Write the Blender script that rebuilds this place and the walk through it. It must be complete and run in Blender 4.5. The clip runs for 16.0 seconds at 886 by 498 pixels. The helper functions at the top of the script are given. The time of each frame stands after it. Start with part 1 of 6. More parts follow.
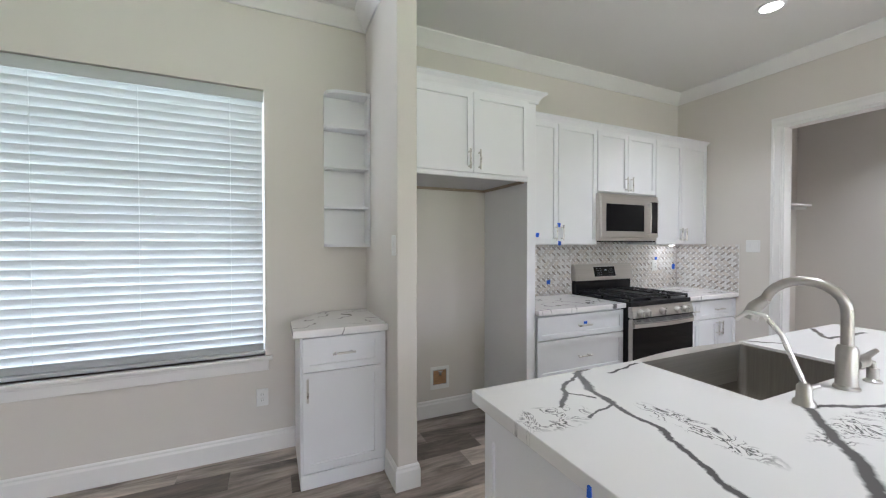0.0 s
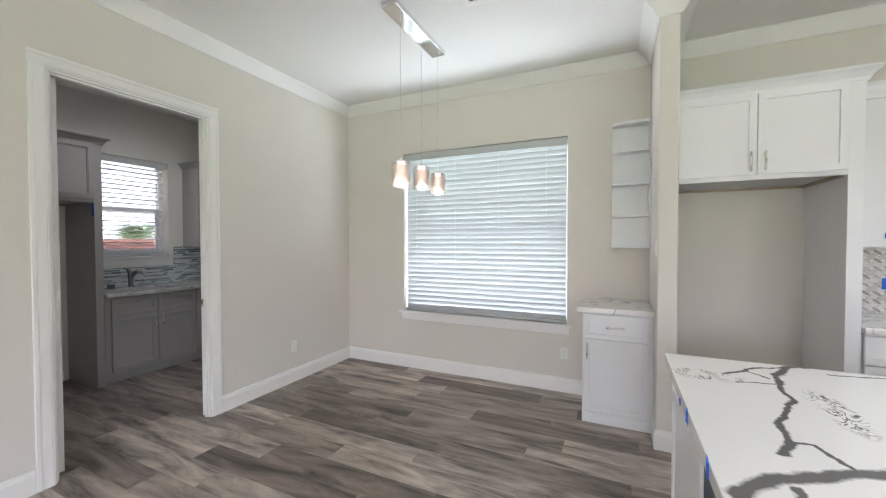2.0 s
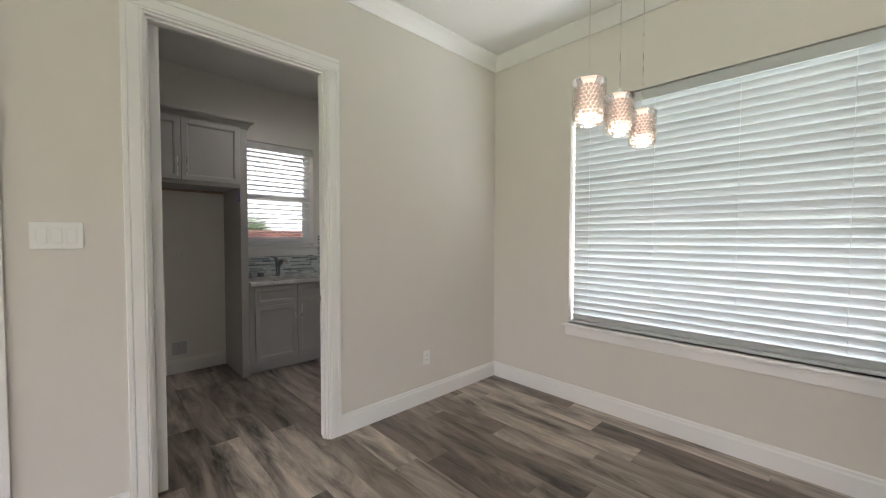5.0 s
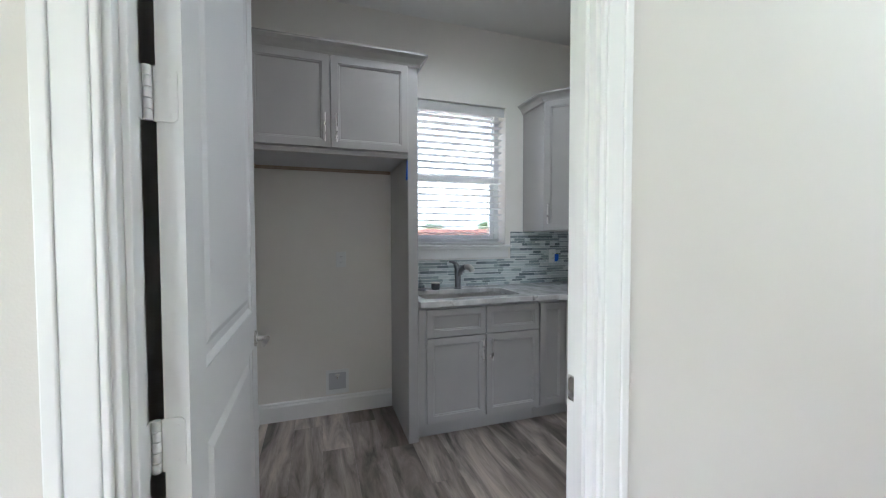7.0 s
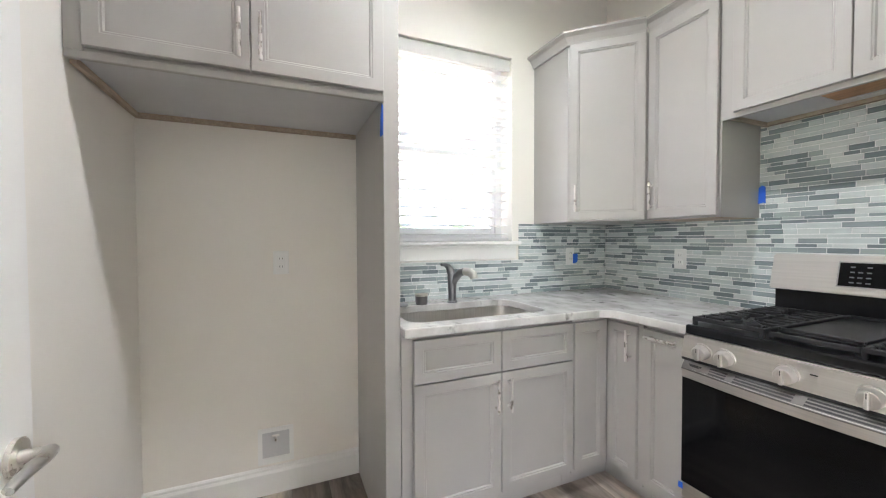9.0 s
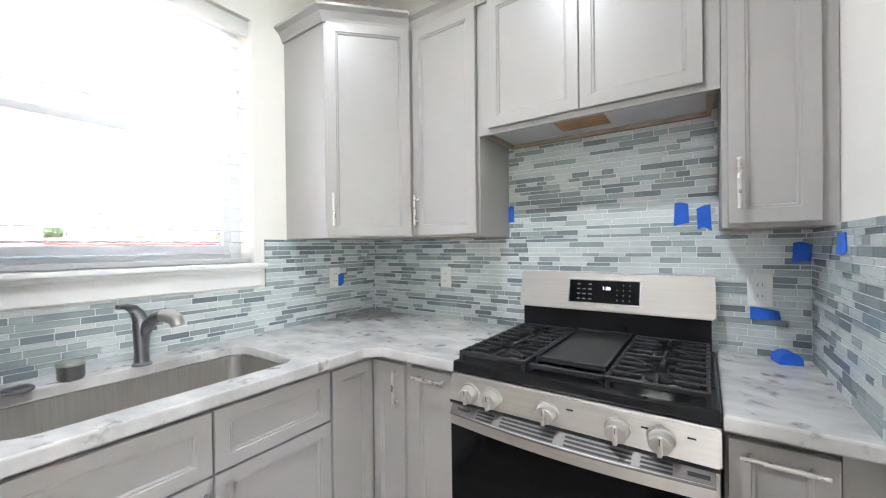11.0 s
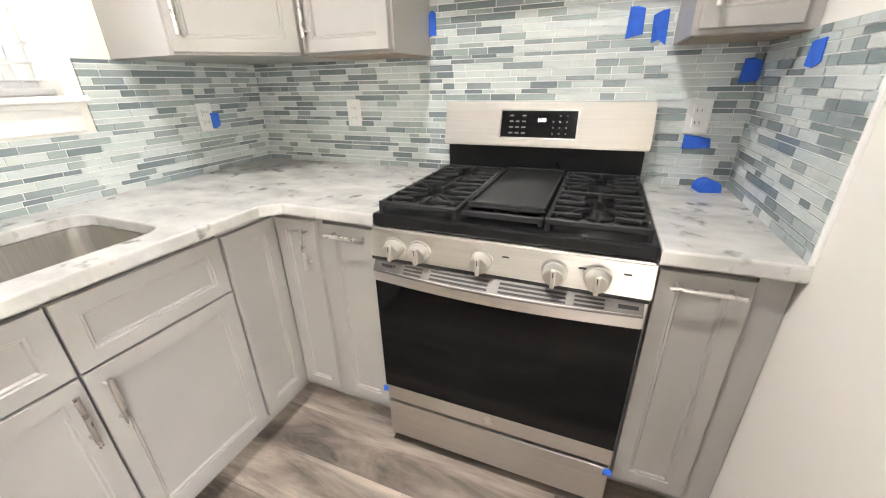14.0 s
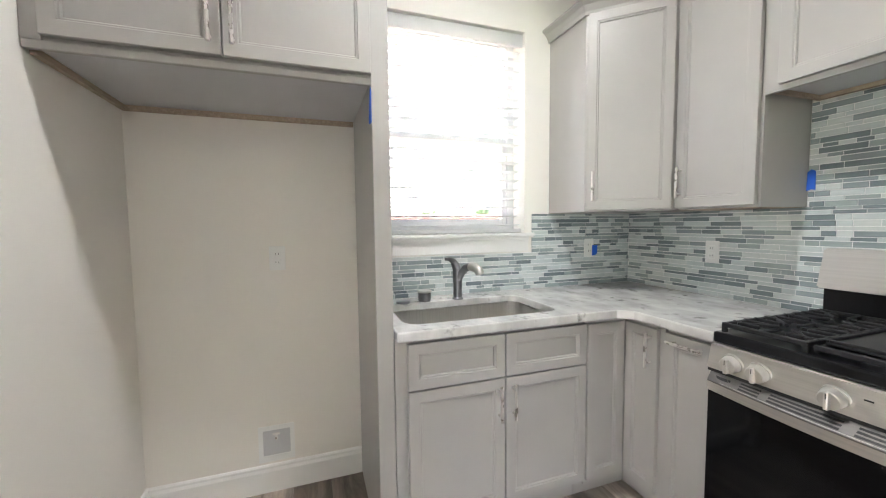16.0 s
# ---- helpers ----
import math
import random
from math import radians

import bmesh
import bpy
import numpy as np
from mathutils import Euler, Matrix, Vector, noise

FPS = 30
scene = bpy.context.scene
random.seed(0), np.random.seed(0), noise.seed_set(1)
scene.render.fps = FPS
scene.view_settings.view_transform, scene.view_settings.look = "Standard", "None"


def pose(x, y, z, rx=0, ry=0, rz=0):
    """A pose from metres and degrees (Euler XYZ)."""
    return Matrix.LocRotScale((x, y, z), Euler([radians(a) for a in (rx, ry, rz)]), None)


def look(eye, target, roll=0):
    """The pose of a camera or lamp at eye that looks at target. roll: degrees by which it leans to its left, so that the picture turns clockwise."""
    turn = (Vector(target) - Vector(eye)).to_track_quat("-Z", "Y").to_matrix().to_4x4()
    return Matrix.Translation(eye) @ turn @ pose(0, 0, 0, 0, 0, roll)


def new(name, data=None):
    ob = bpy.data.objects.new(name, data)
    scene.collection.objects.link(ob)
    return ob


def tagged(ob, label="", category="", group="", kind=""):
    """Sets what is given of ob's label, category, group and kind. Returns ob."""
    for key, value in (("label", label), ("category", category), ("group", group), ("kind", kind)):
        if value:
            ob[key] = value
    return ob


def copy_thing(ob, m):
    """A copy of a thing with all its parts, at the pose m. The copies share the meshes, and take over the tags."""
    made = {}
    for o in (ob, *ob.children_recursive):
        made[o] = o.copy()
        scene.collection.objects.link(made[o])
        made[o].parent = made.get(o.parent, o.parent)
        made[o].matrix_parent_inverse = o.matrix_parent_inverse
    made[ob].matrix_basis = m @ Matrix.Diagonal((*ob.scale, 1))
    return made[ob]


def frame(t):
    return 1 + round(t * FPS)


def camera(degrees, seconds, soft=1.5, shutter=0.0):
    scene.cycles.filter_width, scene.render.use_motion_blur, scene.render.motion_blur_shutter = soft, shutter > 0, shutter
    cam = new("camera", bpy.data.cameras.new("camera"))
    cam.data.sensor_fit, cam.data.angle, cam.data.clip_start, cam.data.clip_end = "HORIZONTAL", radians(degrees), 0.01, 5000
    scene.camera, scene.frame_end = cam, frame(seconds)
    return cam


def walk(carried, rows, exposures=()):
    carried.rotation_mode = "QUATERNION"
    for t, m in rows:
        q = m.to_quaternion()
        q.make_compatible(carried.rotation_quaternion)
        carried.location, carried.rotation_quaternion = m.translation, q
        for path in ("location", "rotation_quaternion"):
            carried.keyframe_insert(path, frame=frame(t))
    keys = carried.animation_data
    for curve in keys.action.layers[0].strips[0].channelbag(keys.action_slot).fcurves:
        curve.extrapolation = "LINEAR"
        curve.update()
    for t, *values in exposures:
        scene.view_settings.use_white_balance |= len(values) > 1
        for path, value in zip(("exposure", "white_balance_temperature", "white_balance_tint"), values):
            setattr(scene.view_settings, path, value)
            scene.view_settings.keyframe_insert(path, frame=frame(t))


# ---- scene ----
cam = camera(99.2, 16.0, soft=1.15)
PATH = [
    (0, (-0.152, 0.223, 1.397), (0.675, 2.044, 1.367), -0.0),
    (0.5, (-0.066, -0.082, 1.454), (0.132, 1.907, 1.4), -0.3),
    (1, (-0.007, -0.336, 1.452), (-0.274, 1.645, 1.405), -0.1),
    (1.5, (0.106, -0.544, 1.448), (-0.5, 1.361, 1.407), -0.1),
    (2, (0.25, -0.699, 1.435), (-0.598, 1.112, 1.392), -0.1),
    (2.5, (0.389, -0.814, 1.416), (-0.652, 0.893, 1.375), -0.2),
    (3, (0.461, -0.863, 1.415), (-0.686, 0.775, 1.371), -0.2),
    (3.2, (0.462, -0.828, 1.397), (-0.71, 0.792, 1.353), -0.1),
    (5.3, (-0.68, 0.239, 1.358), (-2.205, 1.53, 1.275), 0.0),
    (5.5, (-0.843, 0.314, 1.381), (-2.423, 1.537, 1.286), -0.1),
    (6, (-1.246, 0.486, 1.336), (-2.941, 1.545, 1.26), -0.1),
    (6.5, (-1.644, 0.61, 1.327), (-3.455, 1.455, 1.26), -0.2),
    (7, (-2.03, 0.634, 1.322), (-3.926, 1.266, 1.258), -0.1),
    (7.5, (-2.353, 0.687, 1.321), (-4.286, 1.196, 1.255), -0.2),
    (8, (-2.589, 0.737, 1.295), (-4.534, 1.199, 1.238), -0.1),
    (8.5, (-2.782, 0.763, 1.266), (-4.715, 1.273, 1.218), 0.0),
    (9, (-2.883, 0.8, 1.267), (-4.72, 1.59, 1.217), -0.2),
    (9.5, (-2.953, 0.88, 1.279), (-4.606, 2.004, 1.217), -0.4),
    (10, (-3.011, 0.975, 1.287), (-4.468, 2.343, 1.218), -0.4),
    (10.2, (-3.047, 1.004, 1.289), (-4.432, 2.445, 1.221), -0.5),
    (12.3, (-3.236, 1.523, 1.37), (-4.085, 3.333, 1.403), -0.9),
    (12.5, (-3.242, 1.541, 1.342), (-4.056, 3.366, 1.275), -1.2),
    (13, (-3.259, 1.554, 1.244), (-4.017, 3.36, 0.841), -1.6),
    (13.5, (-3.277, 1.516, 1.208), (-3.994, 3.22, 0.445), -1.2),
    (14, (-3.288, 1.396, 1.27), (-3.99, 3.085, 0.463), -1.2),
    (14.5, (-3.286, 1.2, 1.322), (-4.188, 2.882, 0.722), -1.4),
    (15, (-3.207, 1.078, 1.332), (-4.579, 2.498, 1.012), -1.2),
    (15.5, (-3.077, 1.034, 1.307), (-4.809, 2.021, 1.141), -0.8),
    (16, (-2.959, 0.957, 1.311), (-4.843, 1.615, 1.179), -0.6),
]
# exposure follows the clip's own camera as it moves between the rooms
EXPOSURES = [(0.0, 3.03, 5650, 12), (1.0, 3.05, 5850, 13), (2.0, 3.2, 5800, 13), (3.0, 3.0, 5850, 12), (5.5, 2.95, 6250, 13), (6.3, 3.5, 5900, 11), (7.0, 3.95, 5400, 9), (8.0, 4.75, 5750, 11),
             (8.5, 5.0, 5850, 11), (9.0, 5.18, 5950, 11), (10.0, 5.35, 5700, 10), (12.5, 5.38, 5950, 11), (13.0, 5.55, 6100, 11), (14.0, 5.78, 6450, 12), (16.0, 5.18, 6050, 10)]
walk(cam, [(t, look(eye, target, roll)) for t, eye, target, roll in PATH], EXPOSURES)

# ---- world and light ----
world = bpy.data.worlds.new("sky")
scene.world = world
world.use_nodes = True
wt = world.node_tree
sky = wt.nodes.new("ShaderNodeTexSky")
sky.sky_type, sky.sun_disc, sky.sun_elevation, sky.sun_rotation = "NISHITA", False, radians(59), radians(169)
sky.air_density, sky.dust_density, sky.ozone_density = 0.6, 7.0, 0.5
wt.nodes["Background"].inputs["Strength"].default_value = 0.15
wt.links.new(sky.outputs[0], wt.nodes["Background"].inputs["Color"])
sun = bpy.data.lights.new("sun", "SUN")
sun.energy, sun.angle, sun.color = 3.5, radians(10), (1.0, 0.95, 0.88)
new("sun", sun).matrix_world = look((2, -10, 17), (0, 0, 0))


def opening_light(name, eye, target, w, h, watts, colour=(0.98, 0.985, 0.97)):
    d = bpy.data.lights.new(name, "AREA")
    d.shape, d.size, d.size_y, d.energy, d.color = "RECTANGLE", w, h, watts, colour
    new(name, d).matrix_world = look(eye, target)


# sky light in the nook window, and fill lamps in two added, unseen openings
opening_light("nook_window_light", (-1.08, 3.16, 1.52), (-1.08, 0, 1.75), 1.7, 1.7, 12)
opening_light("east_fill_light", (4.09, -3.5, 1.45), (0, -3.5, 1.45), 3.0, 1.9, 5)
opening_light("south_fill_light", (0.6, -6.08, 1.5), (0.6, 0, 1.5), 4.6, 2.0, 2.2)
FILL_LAMP, KITCHEN_LAMP, SPICE_LAMP = 1.1, 1.3, 0.62

# ---- materials ----


def mat(name, col, rough=0.5, metal=0.0, vary=0.06, scale=6.0, bump=0.0, bscale=60.0, stretch=(1, 1, 1), spec=0.5, coat=0.0):
    m = bpy.data.materials.new(name)
    m.use_nodes = True
    t = m.node_tree
    b = t.nodes["Principled BSDF"]
    b.inputs["Roughness"].default_value, b.inputs["Metallic"].default_value = rough, metal
    b.inputs["Specular IOR Level"].default_value, b.inputs["Coat Weight"].default_value = spec, coat
    g = t.nodes.new("ShaderNodeNewGeometry")
    mp = t.nodes.new("ShaderNodeMapping")
    mp.inputs["Scale"].default_value = stretch
    t.links.new(g.outputs["Position"], mp.inputs["Vector"])
    n = t.nodes.new("ShaderNodeTexNoise")
    n.inputs["Scale"].default_value, n.inputs["Detail"].default_value = scale, 5
    t.links.new(mp.outputs[0], n.inputs["Vector"])
    r = t.nodes.new("ShaderNodeValToRGB")
    r.color_ramp.elements[0].position, r.color_ramp.elements[1].position = 0.3, 0.7
    r.color_ramp.elements[0].color = (*[c * (1 - vary) for c in col], 1)
    r.color_ramp.elements[1].color = (*[min(1, c * (1 + vary)) for c in col], 1)
    t.links.new(n.outputs["Fac"], r.inputs["Fac"])
    t.links.new(r.outputs["Color"], b.inputs["Base Color"])
    rr = t.nodes.new("ShaderNodeMapRange")
    rr.inputs["To Min"].default_value, rr.inputs["To Max"].default_value = max(0.02, rough - 0.06), min(1, rough + 0.06)
    t.links.new(n.outputs["Fac"], rr.inputs["Value"])
    t.links.new(rr.outputs[0], b.inputs["Roughness"])
    if bump:
        f = t.nodes.new("ShaderNodeTexNoise")
        f.inputs["Scale"].default_value, f.inputs["Detail"].default_value = bscale, 3
        t.links.new(mp.outputs[0], f.inputs["Vector"])
        u = t.nodes.new("ShaderNodeBump")
        u.inputs["Strength"].default_value, u.inputs["Distance"].default_value = bump, 0.002
        t.links.new(f.outputs["Fac"], u.inputs["Height"])
        t.links.new(u.outputs[0], b.inputs["Normal"])
    return m


def random_of_piece(t):
    """A number from 0 to 1 for each separate piece, joined or not."""
    o, g = t.nodes.new("ShaderNodeObjectInfo"), t.nodes.new("ShaderNodeNewGeometry")
    a = t.nodes.new("ShaderNodeMath")
    a.operation = "ADD"
    t.links.new(o.outputs["Random"], a.inputs[0])
    t.links.new(g.outputs["Random Per Island"], a.inputs[1])
    f = t.nodes.new("ShaderNodeMath")
    f.operation = "FRACT"
    t.links.new(a.outputs[0], f.inputs[0])
    return f.outputs[0], g.outputs["Position"]


def piece_mat(name, stops, rough=0.3, stretch=(20, 20, 20), grain=0.2, bump=0.0, spec=0.5, constant=True):
    """Colour picked piece by piece from stops [(position, colour)], with a grain over it."""
    m = bpy.data.materials.new(name)
    m.use_nodes = True
    t = m.node_tree
    b = t.nodes["Principled BSDF"]
    b.inputs["Roughness"].default_value, b.inputs["Specular IOR Level"].default_value = rough, spec
    rnd, pos = random_of_piece(t)
    r = t.nodes.new("ShaderNodeValToRGB")
    r.color_ramp.interpolation = "CONSTANT" if constant else "LINEAR"
    for i, (p, c) in enumerate(stops):
        e = r.color_ramp.elements[i] if i < 2 else r.color_ramp.elements.new(p)
        e.position, e.color = p, (*c, 1)
    t.links.new(rnd, r.inputs["Fac"])
    off = t.nodes.new("ShaderNodeVectorMath")
    off.operation = "SCALE"
    off.inputs[0].default_value = (37, 53, 0)
    t.links.new(rnd, off.inputs["Scale"])
    ad = t.nodes.new("ShaderNodeVectorMath")
    t.links.new(pos, ad.inputs[0])
    t.links.new(off.outputs[0], ad.inputs[1])
    mp = t.nodes.new("ShaderNodeMapping")
    mp.inputs["Scale"].default_value = stretch
    t.links.new(ad.outputs[0], mp.inputs["Vector"])
    n = t.nodes.new("ShaderNodeTexNoise")
    n.inputs["Scale"].default_value, n.inputs["Detail"].default_value, n.inputs["Roughness"].default_value = 1.0, 6, 0.65
    n.inputs["Distortion"].default_value = 0.6
    t.links.new(mp.outputs[0], n.inputs["Vector"])
    k = t.nodes.new("ShaderNodeMapRange")
    k.inputs["From Min"].default_value, k.inputs["From Max"].default_value = 0.3, 0.7
    k.inputs["To Min"].default_value, k.inputs["To Max"].default_value = 1 - grain, 1 + grain
    t.links.new(n.outputs["Fac"], k.inputs["Value"])
    x = t.nodes.new("ShaderNodeVectorMath")
    x.operation = "SCALE"
    t.links.new(r.outputs["Color"], x.inputs[0])
    t.links.new(k.outputs[0], x.inputs["Scale"])
    t.links.new(x.outputs[0], b.inputs["Base Color"])
    if bump:
        u = t.nodes.new("ShaderNodeBump")
        u.inputs["Strength"].default_value, u.inputs["Distance"].default_value = bump, 0.001
        t.links.new(n.outputs["Fac"], u.inputs["Height"])
        t.links.new(u.outputs[0], b.inputs["Normal"])
    return m


def math_node(t, op, a, b=None, c=None, clamp=False):
    n = t.nodes.new("ShaderNodeMath")
    n.operation, n.use_clamp = op, clamp
    for i, v in enumerate((a, b, c)):
        if v is None:
            continue
        if isinstance(v, (int, float)):
            n.inputs[i].default_value = v
        else:
            t.links.new(v, n.inputs[i])
    return n.outputs[0]


def vec_node(t, op, a, b=None, scale=None):
    n = t.nodes.new("ShaderNodeVectorMath")
    n.operation = op
    for i, v in enumerate((a, b)):
        if v is None:
            continue
        if isinstance(v, tuple):
            n.inputs[i].default_value = v
        else:
            t.links.new(v, n.inputs[i])
    if scale is not None:
        if isinstance(scale, (int, float)):
            n.inputs["Scale"].default_value = scale
        else:
            t.links.new(scale, n.inputs["Scale"])
    return n.outputs["Value"] if op in ("DOT_PRODUCT", "LENGTH") else n.outputs[0]


def quartz(name, veins=(), patches=(), free=False):
    """White quartz: dark veins along given strokes (x, y, x, y, width), sketchy crystal patches, or free noise veins."""
    m = bpy.data.materials.new(name)
    m.use_nodes = True
    t = m.node_tree
    b = t.nodes["Principled BSDF"]
    b.inputs["Roughness"].default_value = 0.16
    g = t.nodes.new("ShaderNodeNewGeometry")
    pos = g.outputs["Position"]
    n1 = t.nodes.new("ShaderNodeTexNoise")
    n1.inputs["Scale"].default_value, n1.inputs["Detail"].default_value = 9.0, 4
    t.links.new(pos, n1.inputs["Vector"])
    wig = vec_node(t, "SCALE", vec_node(t, "SUBTRACT", n1.outputs["Color"], (0.5, 0.5, 0.5)), None, 0.055)
    n2 = t.nodes.new("ShaderNodeTexNoise")
    n2.inputs["Scale"].default_value, n2.inputs["Detail"].default_value = 60.0, 3
    t.links.new(pos, n2.inputs["Vector"])
    wig2 = vec_node(t, "SCALE", vec_node(t, "SUBTRACT", n2.outputs["Color"], (0.5, 0.5, 0.5)), None, 0.012)
    p = vec_node(t, "ADD", vec_node(t, "ADD", pos, wig), wig2)
    p = vec_node(t, "MULTIPLY", p, (1, 1, 0))
    total = None
    for x0, y0, x1, y1, w in veins:
        d = Vector((x1 - x0, y1 - y0))
        pa = vec_node(t, "SUBTRACT", p, (x0, y0, 0.0))
        k = math_node(t, "MULTIPLY", vec_node(t, "DOT_PRODUCT", pa, (d.x, d.y, 0.0)), 1 / d.length_squared, clamp=True)
        along = vec_node(t, "SCALE", (d.x, d.y, 0.0), None, k)
        dist = vec_node(t, "LENGTH", vec_node(t, "SUBTRACT", pa, along))
        one = math_node(t, "MULTIPLY_ADD", dist, -2.2 / w, 2.0, clamp=True)
        total = one if total is None else math_node(t, "MAXIMUM", total, one)
    for cx, cy, rx, ry, turn in patches:
        v = vec_node(t, "SUBTRACT", p, (cx, cy, 0.0))
        mp = t.nodes.new("ShaderNodeMapping")
        mp.inputs["Rotation"].default_value = (0, 0, radians(-turn))
        mp.inputs["Scale"].default_value = (1 / rx, 1 / ry, 0)
        t.links.new(v, mp.inputs["Vector"])
        inside = math_node(t, "MULTIPLY_ADD", vec_node(t, "LENGTH", mp.outputs[0]), -4.0, 4.0, clamp=True)
        ink = t.nodes.new("ShaderNodeTexNoise")
        ink.inputs["Scale"].default_value, ink.inputs["Detail"].default_value, ink.inputs["Distortion"].default_value = 12.0, 3.0, 0.9
        t.links.new(p, ink.inputs["Vector"])
        # thin contour lines of two levels, like ink loops, with a few filled spots
        a = math_node(t, "MULTIPLY_ADD", math_node(t, "ABSOLUTE", math_node(t, "SUBTRACT", ink.outputs["Fac"], 0.47)), -42.0, 1.2, clamp=True)
        b2 = math_node(t, "MULTIPLY_ADD", math_node(t, "ABSOLUTE", math_node(t, "SUBTRACT", ink.outputs["Fac"], 0.56)), -60.0, 1.1, clamp=True)
        spot = math_node(t, "MULTIPLY_ADD", ink.outputs["Fac"], -14.0, 5.2, clamp=True)
        edge = math_node(t, "MAXIMUM", math_node(t, "MAXIMUM", a, b2), spot)
        fade = math_node(t, "MULTIPLY_ADD", n1.outputs["Fac"], 6.0, -2.0, clamp=True)
        one = math_node(t, "MULTIPLY", math_node(t, "MULTIPLY", edge, inside), fade)
        total = one if total is None else math_node(t, "MAXIMUM", total, one)
    if free:
        n3 = t.nodes.new("ShaderNodeTexNoise")
        n3.inputs["Scale"].default_value, n3.inputs["Detail"].default_value = 3.2, 3
        t.links.new(p, n3.inputs["Vector"])
        line = math_node(t, "ABSOLUTE", math_node(t, "SUBTRACT", n3.outputs["Fac"], 0.5))
        one = math_node(t, "MULTIPLY_ADD", line, -70.0, 1.1, clamp=True)
        gate = math_node(t, "MULTIPLY_ADD", n1.outputs["Fac"], 8.0, -3.4, clamp=True)
        total = math_node(t, "MULTIPLY", one, gate)
    mix = t.nodes.new("ShaderNodeMix")
    mix.data_type = "RGBA"
    mix.inputs[6].default_value, mix.inputs[7].default_value = (0.80, 0.785, 0.77, 1), (0.085, 0.08, 0.08, 1)
    t.links.new(math_node(t, "MULTIPLY", total, 0.95), mix.inputs[0])
    t.links.new(mix.outputs[2], b.inputs["Base Color"])
    return m


def glass_mat(name, tint=(1, 1, 1), clear=0.9):
    """Thin clear glass: mostly see-through, with a little gloss."""
    m = bpy.data.materials.new(name)
    m.use_nodes = True
    t = m.node_tree
    t.nodes.remove(t.nodes["Principled BSDF"])
    a, b, x = t.nodes.new("ShaderNodeBsdfTransparent"), t.nodes.new("ShaderNodeBsdfGlossy"), t.nodes.new("ShaderNodeMixShader")
    a.inputs["Color"].default_value = (*tint, 1)
    b.inputs["Roughness"].default_value = 0.02
    x.inputs[0].default_value = 1 - clear
    t.links.new(a.outputs[0], x.inputs[1])
    t.links.new(b.outputs[0], x.inputs[2])
    t.links.new(x.outputs[0], t.nodes["Material Output"].inputs[0])
    return m


def glow(name, col, strength):
    m = bpy.data.materials.new(name)
    m.use_nodes = True
    b = m.node_tree.nodes["Principled BSDF"]
    b.inputs["Base Color"].default_value = (*col, 1)
    b.inputs["Emission Color"].default_value, b.inputs["Emission Strength"].default_value = (*col, 1), strength
    return m


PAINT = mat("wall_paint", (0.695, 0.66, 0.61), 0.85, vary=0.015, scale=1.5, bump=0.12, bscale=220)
# a paler warm white tone for the grey kitchen's walls
SPICE_WALL = mat("spice_wall_tone", (0.82, 0.79, 0.735), 0.8, vary=0.015, scale=1.5, bump=0.12, bscale=220)
CEIL = mat("ceiling_paint", (0.80, 0.79, 0.76), 0.9, vary=0.01, scale=1.2, bump=0.15, bscale=160)
TRIM = mat("trim_paint", (0.82, 0.81, 0.79), 0.35, vary=0.012, scale=3, bump=0.03, bscale=30)
WHITE = mat("white_cabinet_paint", (0.80, 0.805, 0.82), 0.33, vary=0.012, scale=4, bump=0.02, bscale=40)
GREY = mat("grey_cabinet_paint", (0.385, 0.37, 0.35), 0.34, vary=0.03, scale=4, bump=0.02, bscale=40)
SLATE = mat("slate_panel", (0.06, 0.085, 0.10), 0.5, vary=0.1)
SOFFIT = mat("cabinet_underside", (0.55, 0.55, 0.56), 0.5, vary=0.03)
RAW = mat("raw_wood", (0.42, 0.25, 0.13), 0.7, vary=0.25, scale=8, stretch=(2, 14, 14), bump=0.1)
CLEAT = mat("cleat_wood", (0.40, 0.32, 0.24), 0.7, vary=0.2, scale=8, stretch=(2, 14, 14), bump=0.1)
KNOB = mat("satin_knob", (0.70, 0.68, 0.65), 0.42, 1.0, vary=0.05, scale=30)
VENT_STEEL = mat("vent_steel", (0.20, 0.19, 0.18), 0.5, 1.0, vary=0.06, scale=5, stretch=(0.6, 1, 40))
STEEL = mat("brushed_steel", (0.60, 0.575, 0.54), 0.37, 1.0, vary=0.06, scale=5, stretch=(0.6, 1, 40), bump=0.05, bscale=12)
PREP_SINK = mat("prep_sink_steel", (0.60, 0.58, 0.55), 0.36, 1.0, vary=0.08, scale=5, stretch=(1, 30, 1), bump=0.04, bscale=20)
# same steel darkened: shade inside the deep island basin is in the colour
SHADED_SINK = mat("shaded_sink_steel", (0.36, 0.34, 0.31), 0.33, 1.0, vary=0.1, scale=5, stretch=(1, 30, 1), bump=0.04, bscale=20)
NICKEL = mat("brushed_nickel", (0.66, 0.64, 0.61), 0.28, 1.0, vary=0.05, scale=30)
FAUCET = mat("dark_brushed_nickel", (0.44, 0.42, 0.385), 0.3, 1.0, vary=0.06, scale=30)
CHROME = mat("chrome", (0.80, 0.80, 0.80), 0.08, 1.0, vary=0.02)
GUN = mat("gunmetal", (0.22, 0.22, 0.23), 0.35, 1.0, vary=0.08, scale=30)
ENAMEL = mat("black_enamel", (0.008, 0.008, 0.009), 0.3, vary=0.2, scale=20, spec=0.3)
IRON = mat("cast_iron", (0.016, 0.016, 0.017), 0.48, vary=0.25, scale=60, bump=0.2, bscale=400, spec=0.32)
BLACKGLASS = mat("black_glass", (0.004, 0.004, 0.0045), 0.07, vary=0.3, scale=8, spec=0.2)
RUBBER = mat("black_rubber", (0.02, 0.02, 0.02), 0.6)
